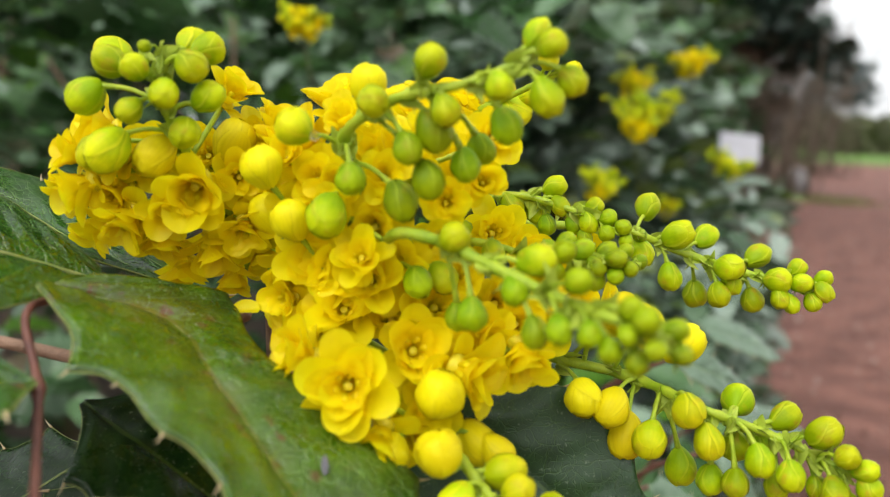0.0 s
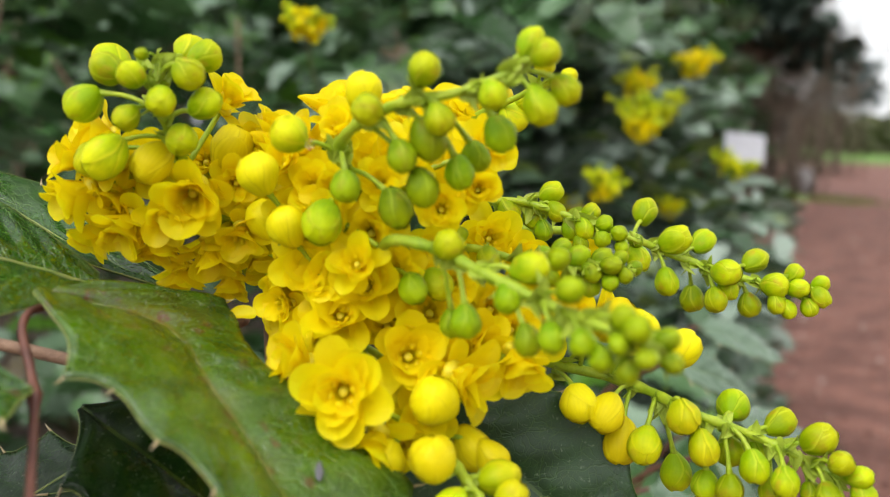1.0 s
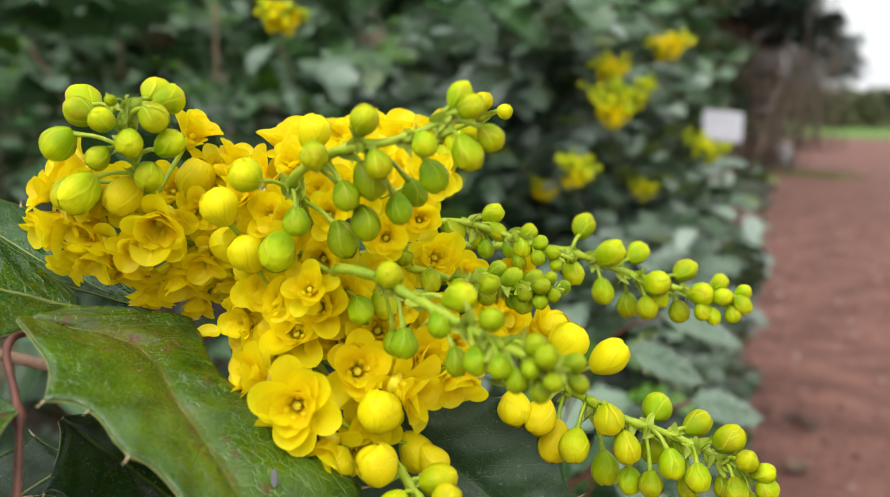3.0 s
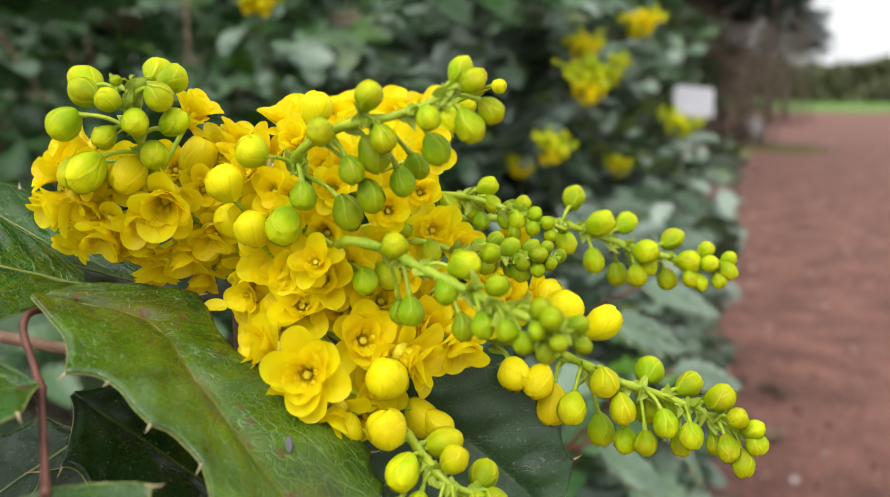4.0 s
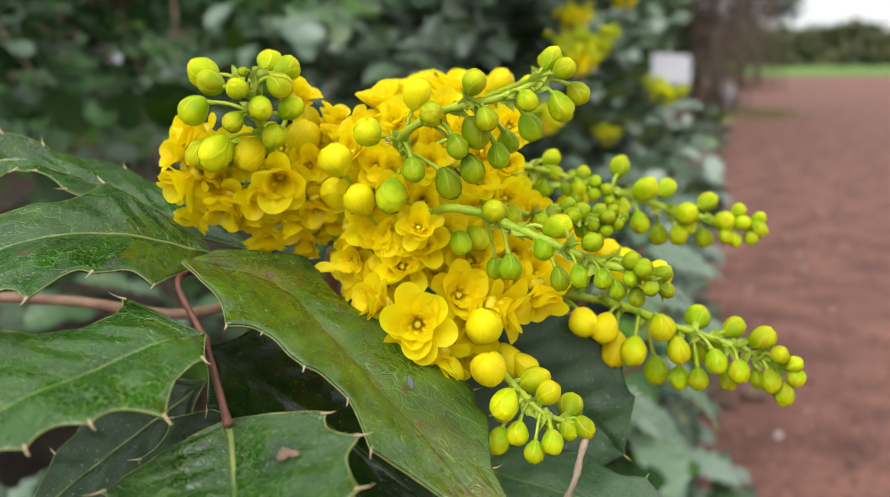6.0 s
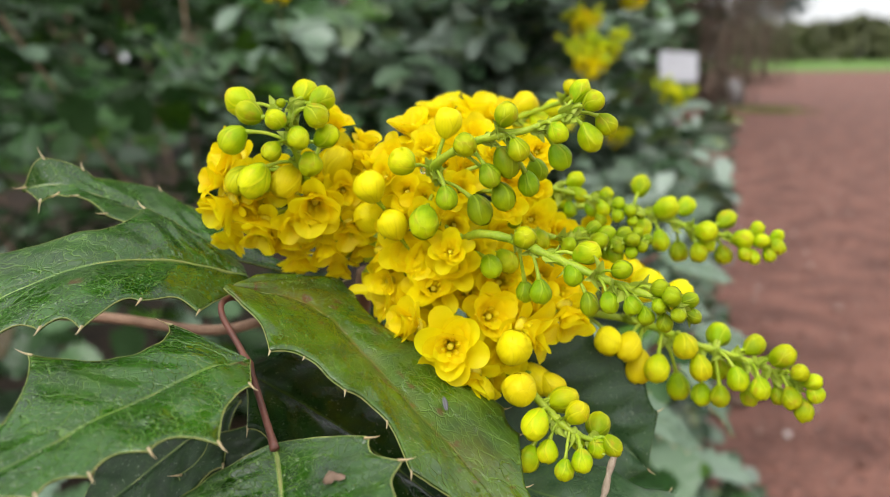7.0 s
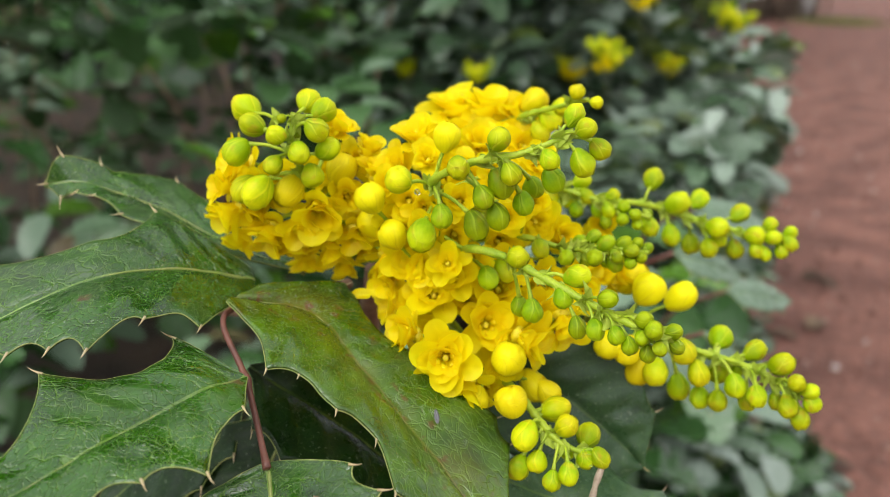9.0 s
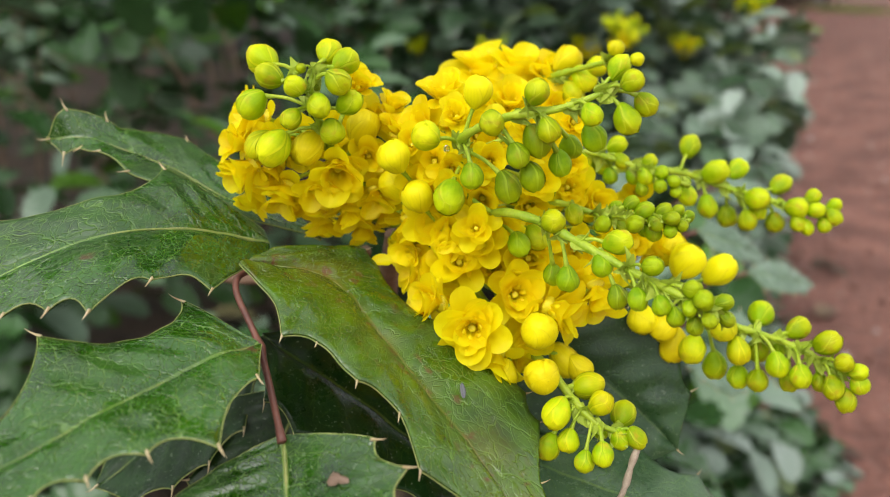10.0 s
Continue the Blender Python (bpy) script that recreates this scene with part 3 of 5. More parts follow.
LEAF_2 = ([(-17.3, -10.7, -0.1), (-23.9, -16.0, 3.2), (-29.9, -21.6, 5.6), (-39.8, -28.5, 5.7), (-60.5, -38.9, -1.9)], (0.27, -0.94, -0.22), (-0.43, 0.82, 0.37),
          [(0.0, 4.0, 0.0), (0.298, 18.6, 0.4), (0.560, 16.2, 2.2), (0.725, 21.4, 2.7), (0.802, 17.0, 3.0), (0.872, 13.1, 2.4), (0.94, 8.0, 1.6)],
          [(0.0, 3.0, 0.0), (0.460, 16.5, -0.9), (0.92, 14.0, 6.6)])
LEAF_3 = ([(-11.9, -40.0, -5.9), (-16.4, -46.0, -5.2), (-22.3, -53.0, -6.2), (-28.0, -61.3, -7.0), (-38.8, -74.3, -10.3)], (0.79, -0.59, -0.17), (-0.79, 0.58, 0.21),
          [(0.220, 8.0, 0.2), (0.545, 15.9, 2.0), (0.720, 11.2, 2.5), (0.832, 9.2, 2.0), (0.91, 7.5, 1.6)],
          [(0.090, 14.6, -2.6), (0.655, 19.0, 7.4), (0.90, 6.5, 2.0)])
LEAF_4 = ([(-6.6, -50.6, -14.7), (-5.1, -56.5, -18.9), (-3.8, -63.8, -21.4), (-2.6, -83.0, -24.0)], (0.91, -0.07, 0.40), (-0.99, -0.09, -0.01),
          [(0.223, 13.5, -2.0), (0.467, 17.3, 1.7), (0.75, 16.7, 1.8), (0.90, 10.0, 1.5)],
          [(0.42, 16.0, -1.0), (0.70, 16.0, 1.6), (0.88, 10.0, 1.5)])
LEAF_0 = ([(-10.5, 1.5, -3.0), (-26.2, 2.5, 3.1), (-39.9, 7.7, 8.5), (-54.2, 5.5, 14.3), (-62.2, 5.7, 13.4)], (-0.13, -0.99, 0.0), (-0.25, 0.93, 0.26),
          [(0.547, 10.9, -1.5), (0.655, 6.9, 0.9), (0.740, 3.6, 0.6), (0.90, 3.6, 0.5)],
          [(0.450, 12.6, -2.6), (0.700, 5.6, -0.6), (0.815, 5.4, 0.8)])
LEAF_6 = ((-18.5, -14.8, -16.2), (-0.5, -19.8, -25.5), (20.5, -22.7, -41.6), (-3.0, -12.8, -4.3), (2.3, 12.8, 4.3))
LEAF_5 = ((22.8, -3.0, -14.9), (42.0, -5.0, -28.0), (55.0, -7.5, -39.5), (-9.2, -5.0, -12.0), (9.0, 3.1, 9.3))
LEAF_7 = ((21.0, -13.6, -36.5), (43.0, -22.0, -40.0), (66.0, -24.5, -48.0), (-4.5, -16.5, -2.8), (4.5, 15.0, 1.5))
LEAF_8 = ((-22.2, -0.7, -26.9), (-36.5, -9.8, -35.8), (-50.0, -17.5, -45.4), (6.0, -12.1, -4.3), (-6.0, 12.1, 4.3))
LEAF_9 = ((-11.0, -5.9, -26.8), (-18.5, -17.4, -41.7), (-22.2, -28.9, -56.5), (15.0, 1.5, -2.3), (-13.5, 0.0, 3.0))
LEAF_N1 = ((90.0, 147.8, -44.6), (102.5, 151.7, -49.6), (118.0, 161.4, -58.3), (0.0, -6.5, -4.6), (0.0, 6.5, 4.6))
LEAF_N2 = ((119.3, 249.3, -54.3), (137.8, 251.7, -59.2), (158.5, 259.4, -69.7), (0.0, -10.6, -4.7), (0.0, 10.6, 4.7))
LEAF_N3 = ((96.9, 124.2, -65.3), (106.5, 118.4, -74.3), (114.4, 119.1, -87.6), (0.0, -5.7, -4.0), (0.0, 5.7, 4.0))
LEAF_N4 = ((87.3, 158.0, -89.6), (97.1, 146.3, -93.3), (109.5, 140.1, -100.8), (0.0, -7.5, -5.3), (0.0, 7.5, 5.3))
LEAF_N5 = ((122.1, 195.5, -75.9), (138.6, 205.5, -81.4), (157.8, 221.3, -90.0), (0.0, -9.2, -4.1), (0.0, 9.2, 4.1))
PETIOLE = [(-8.0, 2.0, -6.0), (-14.6, -17.0, -3.4), (-17.2, -25.5, -0.6), (-17.4, -31.0, -1.6), (-12.1, -39.0, -7.2), (-6.4, -51.4, -15.2)]
TWIG = [(-116.0, 39.2, -18.5), (-63.5, 36.9, -20.7), (-32.0, 29.4, -22.1), (-3.5, 9.3, -8.3)]
DRY_STALK = [(44.8, -29.5, -24.5), (43.2, -31.4, -28.0), (40.6, -33.6, -35.0), (33.0, -30.0, -50.0), (12.0, 5.0, -72.0), (-10.0, 50.0, -110.0)]
DROP = (13.9, -26.6, 19.5)
FLAKE = (16.8, -33.3, -16.5)
PETAL_ON_LEAF = (0.7, -10.7, -3.0)
HUSK = (7.9, -16.1, -10.0)
SCAR = (0.9, -59.7, -14.2)


# ---- building helpers ----
rng = random.Random(7)


def mesh_of(name, verts, faces, material, uvs=None, smooth=True):
    me = bpy.data.meshes.new(name)
    me.from_pydata([tuple(v) for v in verts], [], faces)
    me.materials.append(material)
    if uvs is not None:
        layer = me.uv_layers.new(name="UVMap")
        index = np.empty(len(me.loops), dtype=np.int32)
        me.loops.foreach_get("vertex_index", index)
        layer.data.foreach_set("uv", np.asarray(uvs, dtype=np.float32)[index].ravel())
    me.polygons.foreach_set("use_smooth", [smooth] * len(me.polygons))
    me.update()
    return me


def part(name, me, parent, m=None, label=""):
    """A mesh object under a thing or a part; m is its pose in the world."""
    ob = new(name, me)
    ob.parent = parent
    home = Matrix.Identity(4)
    chain = parent
    while chain is not None:
        home = chain.matrix_basis @ home
        chain = chain.parent
    ob.matrix_basis = home.inverted() @ (m if m is not None else Matrix.Identity(4))
    if label:
        tagged(ob, label)
    return ob


def thing(name, place, label, category, group="", kind=""):
    ob = new(name)
    ob.empty_display_size = 0.01
    ob.matrix_basis = Matrix.Translation(place)
    return tagged(ob, label, category, group, kind)


def grid_faces(nu, nv, wrap=False, start=0):
    faces = []
    for j in range(nv - 1):
        for i in range(nu if wrap else nu - 1):
            k = (i + 1) % nu
            faces.append((start + j * nu + i, start + j * nu + k, start + (j + 1) * nu + k, start + (j + 1) * nu + i))
    return faces


def spline(points, n):
    """A smooth curve through the points (Catmull-Rom), n places along it."""
    p = [Vector(q) for q in points]
    p = [2 * p[0] - p[1]] + p + [2 * p[-1] - p[-2]]
    out = []
    for i in range(n):
        s = i / (n - 1) * (len(p) - 3)
        k = min(int(s), len(p) - 4)
        u = s - k
        a, b, c, d = p[k:k + 4]
        out.append(0.5 * (2 * b + (c - a) * u + (2 * a - 5 * b + 4 * c - d) * u * u + (3 * b - a - 3 * c + d) * u ** 3))
    return out


def tube_data(points, radii, sides=8, start=0):
    verts, n = [], len(points)
    up = Vector((0.3, 0.2, 1)).normalized()
    for i, p in enumerate(points):
        t = (points[min(i + 1, n - 1)] - points[max(i - 1, 0)]).normalized()
        a = t.cross(up)
        a = a.normalized() if a.length > 1e-4 else t.orthogonal().normalized()
        b = t.cross(a)
        r = radii[i] if isinstance(radii, (list, tuple)) else radii
        for k in range(sides):
            w = 2 * math.pi * k / sides
            verts.append(p + a * (r * math.cos(w)) + b * (r * math.sin(w)))
    faces = grid_faces(sides, n, True, start)
    faces.append(tuple(start + k for k in reversed(range(sides))))
    faces.append(tuple(start + (n - 1) * sides + k for k in range(sides)))
    return verts, faces


def tube(name, points, radii, material, sides=8):
    return mesh_of(name, *tube_data(points, radii, sides), material)


def facing(place, way, size, spin=0.0):
    """A pose whose z axis points along way."""
    q = Vector(way).to_track_quat("Z", "Y").to_matrix().to_4x4()
    return Matrix.Translation(place) @ q @ Matrix.Rotation(spin, 4, "Z") @ Matrix.Diagonal((size, size, size, 1))


# ---- buds, flowers ----
def bud_mesh(name, material, seed, long=1.08):
    """A bud of about unit radius: a core wrapped in three inner and three outer sepals that overlap, with their rims showing."""
    r = random.Random(seed)
    lump = Vector((r.uniform(0, 50), r.uniform(0, 50), r.uniform(0, 50)))
    wide = r.uniform(0.93, 1.0)

    def shaped(ph, w, rad):
        s = math.sin(ph) ** 0.9
        v = Vector((rad * s * math.cos(w), rad * s * math.sin(w) * wide, -rad * long * math.cos(ph)))
        v.z += 0.03 * max(0.0, -math.cos(ph)) ** 4 - 0.20 * max(0.0, math.cos(ph)) ** 4
        v.xy = v.xy * (1 - 0.10 * max(0.0, math.cos(ph)))
        v *= 1 + 0.03 * s * math.cos(3 * w + seed)
        return v * (1 + 0.07 * noise.noise(v * 1.3 + lump))

    verts, faces, uvs = [], [], []
    nu, nv = 16, 11
    for j in range(nv):
        ph = math.pi * j / (nv - 1)
        for i in range(nu):
            verts.append(shaped(ph, 2 * math.pi * i / nu, 0.93))
            uvs.append((0.0, j / (nv - 1)))
    faces += grid_faces(nu, nv, True)
    for ring, reach, lift in ((0, 1.0, 0.950), (1, r.uniform(0.74, 0.92), 0.985)):
        for k in range(3):
            turn = 2 * math.pi * (k + 0.5 * ring) / 3 + r.uniform(-0.25, 0.25)
            top = reach * r.uniform(0.88, 1.03)
            start, mu, mv = len(verts), 13, 12
            lean = r.uniform(-0.4, 0.4)
            for j in range(mv):
                v = j / (mv - 1)
                ph = math.pi * (0.04 + 0.90 * top * v)
                arc = 1.05 * max(math.sin(math.pi * (0.2 + 0.795 * v)), 0.0) ** 0.5
                half = min(arc / max(math.sin(ph), 0.25), 1.12)
                for i in range(mu):
                    u = 2 * i / (mu - 1) - 1
                    keel = 0.030 * (1 - abs(u)) * math.sin(math.pi * min(v * 1.1, 1)) - 0.012 * u * u
                    rim = 0.020 * max(abs(u), v) ** 6
                    verts.append(shaped(ph, turn + u * half + lean * v * v, lift + 0.012 * k + 0.012 * v + rim + keel))
                    uvs.append((u if v < 0.93 else 1.0, v))
            faces += grid_faces(mu, mv, False, start)
    return mesh_of(name, verts, faces, material, uvs)


BUD_MESHES = {(tone, k): bud_mesh("bud", BUD[tone], 10 * tone + k, (1.00, 1.06, 1.12, 1.16, 1.04)[k]) for tone in range(4) for k in range(5)}


def petal_mesh(name, length, width, a0, a1, cup, notch=0.0, twist=0.0, frill=0.0, nu=9, nv=13):
    """A spoon-shaped petal that leaves the flower's axis (z) at a0 degrees and ends at a1."""
    verts, uvs = [], []
    y = z = 0.0
    was = 0.0
    for j in range(nv):
        v = 1 - (1 - j / (nv - 1)) ** 1.7
        a = radians(a0 + (a1 - a0) * v)
        y += math.sin(a) * length * (v - was)
        z += math.cos(a) * length * (v - was)
        was = v
        half = width * (0.30 + 0.70 * math.sin(math.pi / 2 * min(v / 0.6, 1))) * max(1 - max(0.0, (v - 0.6) / 0.4) ** 3.0, 0.0) ** 0.5
        out = Vector((0, -math.cos(a), math.sin(a)))
        for i in range(nu):
            u = 2 * i / (nu - 1) - 1
            pull = notch * length * (1 - abs(u)) ** 2 * max(v - 0.8, 0) * 5
            x = half * u
            rise = cup * (1 - 0.65 * v * v) * half * u * u + frill * math.sin(5 * u + 6 * v) * v * half
            p = Vector((x, y, z)) + out * rise - Vector((0, math.sin(a), math.cos(a))) * pull
            p.rotate(Euler((0, twist * v, 0)))
            verts.append(p + Vector((0, 0.05, 0)))
            uvs.append((u * 0.5 + 0.5, v))
    return mesh_of(name, verts, grid_faces(nu, nv), PETAL, uvs)


SEPALS = [petal_mesh("sepal", 1.08, 0.33, 40, 70, 0.70, frill=0.04), petal_mesh("sepal", 1.04, 0.36, 46, 60, 0.80, frill=0.05, twist=0.14),
          petal_mesh("sepal", 1.10, 0.31, 44, 88, 0.60, frill=0.06, twist=-0.14)]
PETALS = [petal_mesh("petal", 0.84, 0.25, 14, 34, 0.95, notch=0.26, frill=0.05), petal_mesh("petal", 0.78, 0.24, 16, 40, 0.90, notch=0.22, frill=0.06)]
INNER = [petal_mesh("sepal", 0.96, 0.33, 32, 46, 0.85, frill=0.05, twist=0.12), petal_mesh("sepal", 0.90, 0.31, 28, 58, 0.75, frill=0.06, twist=-0.18)]
OUTER = [petal_mesh("sepal", 0.72, 0.28, 62, 98, 0.45, frill=0.04), petal_mesh("sepal", 0.64, 0.26, 60, 80, 0.5, frill=0.04)]


def stamen_mesh():
    pts = spline([(0, 0.06, 0.02), (0, 0.16, 0.2), (0, 0.24, 0.42)], 6)
    v, f = tube_data(pts, [0.045, 0.045, 0.045, 0.060, 0.090, 0.060], 7)
    return mesh_of("stamen", v, f, PETAL, [(0.5, 0.9)] * len(v))


def pistil_mesh():
    pts = [Vector((0, 0, z)) for z in (-0.16, -0.08, 0.0, 0.08, 0.18, 0.24, 0.27, 0.30, 0.31)]
    return tube("flower", pts, [0.10, 0.24, 0.26, 0.15, 0.09, 0.07, 0.085, 0.075, 0.03], PISTIL, 12)


STAMEN, PISTIL_MESH = stamen_mesh(), pistil_mesh()


def add_flower(raceme, place, way, size, openness):
    """An open flower: pistil, six stamens, a cup of six petals, and three rings of three sepals."""
    fl = part("flower", PISTIL_MESH, raceme, facing(place, way, size, rng.uniform(0, 6.28)), "open yellow flower with spoon-shaped petals")
    home = world_of(fl)
    shut = 0.50 * (1 - min(openness, 1.0))
    for k in range(6):
        turn = Matrix.Rotation(math.pi / 3 * k + rng.uniform(-0.08, 0.08), 4, "Z")
        part("stamen", STAMEN, fl, home @ Matrix.Rotation(math.pi / 3 * k, 4, "Z"))
        part("petal", PETALS[rng.randrange(2)], fl, home @ turn @ Matrix.Rotation(rng.uniform(-0.16, 0.10), 4, "X"))
        inner = k % 2 == 0
        grown = rng.uniform(0.90, 1.06) * (1.0 if inner else 0.96)
        lean = Matrix.Rotation(shut + (0.14 if inner else -0.10) + rng.uniform(-0.16, 0.16), 4, "X") @ Matrix.Rotation(rng.uniform(-0.14, 0.14), 4, "Y")
        part("sepal", SEPALS[rng.randrange(3)], fl, home @ Matrix.Rotation(math.pi / 6, 4, "Z") @ turn @ Matrix.Translation((0, 0, -0.05 if inner else -0.11)) @ lean @ Matrix.Diagonal((grown, grown, grown, 1)))
    for k in range(3):
        turn = Matrix.Rotation(2 * math.pi / 3 * (k + 0.25) + rng.uniform(-0.25, 0.25), 4, "Z")
        part("sepal", INNER[rng.randrange(2)], fl, home @ turn @ Matrix.Rotation(shut * 0.6 + rng.uniform(-0.12, 0.16), 4, "X"))
        turn = Matrix.Rotation(2 * math.pi / 3 * k + rng.uniform(-0.3, 0.3), 4, "Z")
        part("sepal", OUTER[rng.randrange(2)], fl, home @ turn @ Matrix.Translation((0, 0, -0.17)) @ Matrix.Rotation(rng.uniform(-0.2, 0.1), 4, "X"))
    return fl


def world_of(ob):
    m = ob.matrix_basis.copy()
    while ob.parent is not None:
        ob = ob.parent
        m = ob.matrix_basis @ m
    return m


def bract_mesh():
    """A broad thin scale with a short point, hollow like a spoon, that clasps the stalk."""
    verts, nu, nv = [], 7, 8
    for j in range(nv):
        v = j / (nv - 1)
        half = 0.40 * math.sin(math.pi * (0.22 + 0.74 * v)) ** 0.75 * (1 - 0.25 * v)
        for i in range(nu):
            u = 2 * i / (nu - 1) - 1
            verts.append((half * u, 0.5 * v * v - 0.75 * u * u * half + 0.03 * math.sin(5 * u + 4 * v), v - 0.06 * u * u))
    return mesh_of("bract", verts, grid_faces(nu, nv), BRACT)


BRACT_MESH = bract_mesh()


def from_hub(p):
    return HUB + Vector(p[:3]) / 1000


def nearest_on(line, p):
    k = min(range(len(line)), key=lambda i: (line[i] - p).length)
    return k


def raceme(key, buds, flowers, label, thick=1.05):
    """A flower raceme: its rachis, the buds on their stalks, and the open flowers."""
    line = spline([from_hub(p) for p in RACHIS[key]], 40)
    root = spline([HUB + (line[0] - HUB) * 0.12, HUB + (line[0] - HUB) * 0.6 + Vector((0, 0, 0.001)), line[0]], 8)
    home = thing("flower_raceme", root[0], label, "flower raceme", "racemes of the flower head")
    full = root[:-1] + line
    n = len(full)
    nodes = {nearest_on(full, from_hub(b)) - 2 for b in buds if b[3] > 1.3}
    part("rachis", tube("rachis", full, [0.001 * thick * (0.76 - 0.38 * i / n) * (1 + 0.22 * noise.noise(full[i] * 700) + (0.26 if i in nodes else 0.0)) for i in range(n)], STEM, 9), home)
    for x, y, z, size, tone in buds:
        p = from_hub((x, y, z))
        size *= 0.00093
        k = nearest_on(line, p)
        a = line[max(k - 3 if size > 0.0012 else k - 1, 0)]
        if (p - a).length > 0.011:
            a = p + (a - p).normalized() * 0.011
        side = (p - a).normalized()
        drop_way = (-0.9 if p.z < line[k].z else 0.2) if size > 0.0013 else -0.05
        way = (side + Vector((0, 0, drop_way))).normalized()
        tail = p - way * size
        ob = part("bud", BUD_MESHES[(tone, rng.randrange(5))], home, facing(p, way, size, rng.uniform(0, 6.28)))
        stalk = spline([a, a.lerp(tail, 0.5) + Vector((0, 0, 0.0006)) + side * 0.0002, tail + way * size * 0.08], 8)
        thin = min(0.00033, size * 0.17)
        part("pedicel", tube("pedicel", stalk, [thin * 1.25] + [thin] * 5 + [thin * 1.3, thin * 1.7], STEM, 6), home)
        for _ in range(3 if size > 0.0011 else 1):
            out = (p - line[k]).normalized()
            part("bract", BRACT_MESH, home, facing(a, (out + (line[min(k + 2, 39)] - line[max(k - 2, 0)]).normalized() * 0.8 + Vector((rng.gauss(0, 0.35), rng.gauss(0, 0.35), rng.gauss(0, 0.35)))).normalized(), rng.uniform(0.0016, 0.0032), rng.uniform(0, 6.28)))
    for x, y, z, size, fx, fy, fz in flowers:
        p, way, size = from_hub((x, y, z)), Vector((fx, fy, fz)).normalized(), size * (0.0009 if key == "A" else 0.00096)
        if key == "A" and z < 14:
            way = (way + Vector((0, 0, -0.55))).normalized()
        p = p - way * size * 0.3
        add_flower(home, p, way, size, rng.uniform(0.15, 1.0))
        tail = p - way * size * 0.15
        k = nearest_on(line, tail)
        a = line[k]
        if (tail - a).length > 0.010:
            a = tail + (a - tail).normalized() * 0.010
        part("pedicel", tube("pedicel", spline([a, a.lerp(tail, 0.5), tail], 6), 0.0004, STEM, 6), home)
    return home


raceme("A", BUDS_A, FLOWERS_A, "upright raceme of lime buds over open yellow flowers")
raceme("B", BUDS_B, FLOWERS_B, "raceme of round green buds with yellow flowers at its foot", 1.15)
raceme("F", BUDS_F, FLOWERS_F, "raceme with open yellow flowers and few ripening buds")
raceme("H", BUDS_H, [], "short raceme of tight small green buds", 0.9)
raceme("I", BUDS_I, [], "slender raceme of tight green buds at its tip", 0.95)
raceme("C", BUDS_C, [], "long raceme of lime buds reaching over the path", 1.1)
raceme("E", BUDS_E, FLOWERS_E, "raceme of green buds crowding toward its tip", 1.15)
raceme("D", BUDS_D + BUDS_D2, FLOWERS_D, "drooping raceme of lime and yellow round buds", 1.1)
raceme("J", BUDS_J, [], "small raceme of green buds behind a dark leaf", 0.8)
raceme("G", BUDS_G, FLOWERS_G, "low raceme of yellow flowers and ripening buds", 1.1)


# ---- leaves in front ----
def outline(s, width, spines, dip, swell=0.84, full=0.46):
    """Half the width at s (0 base, 1 tip): egg-shaped, hollowed between the spines."""
    egg = max(math.sin(math.pi * min(1.0, 0.004 + 0.996 * s ** swell)), 0.0) ** full
    f = (s * spines) % 1.0
    return width * egg * (1 - dip * (1 - abs(2 * f - 1) ** 1.7)) + 0.0002


def margin_of(spines):
    """Reach of a leaf's half at s: cusps at the spines, rounded hollows between them."""
    knots = ([] if spines[0][0] == 0 else [(0.0, 0.6, 0.0)]) + list(spines) + [(1.0, 0.15, 0.4)]

    def reach(s):
        for (s0, w0, _), (s1, w1, hollow) in zip(knots, knots[1:]):
            if s <= s1:
                f = (s - s0) / (s1 - s0)
                return max(w0 + (w1 - w0) * f - hollow * math.sin(math.pi * f) ** 0.8, 0.15) / 1000
        return 0.00015
    return reach


def even_spines(reach, count, hollow):
    """Spines spread evenly along an egg-shaped half."""
    return [(s, 1000 * reach * math.sin(math.pi * s ** 0.84) ** 0.46, hollow) for s in [(k + 1) / (count + 1) for k in range(count)]]


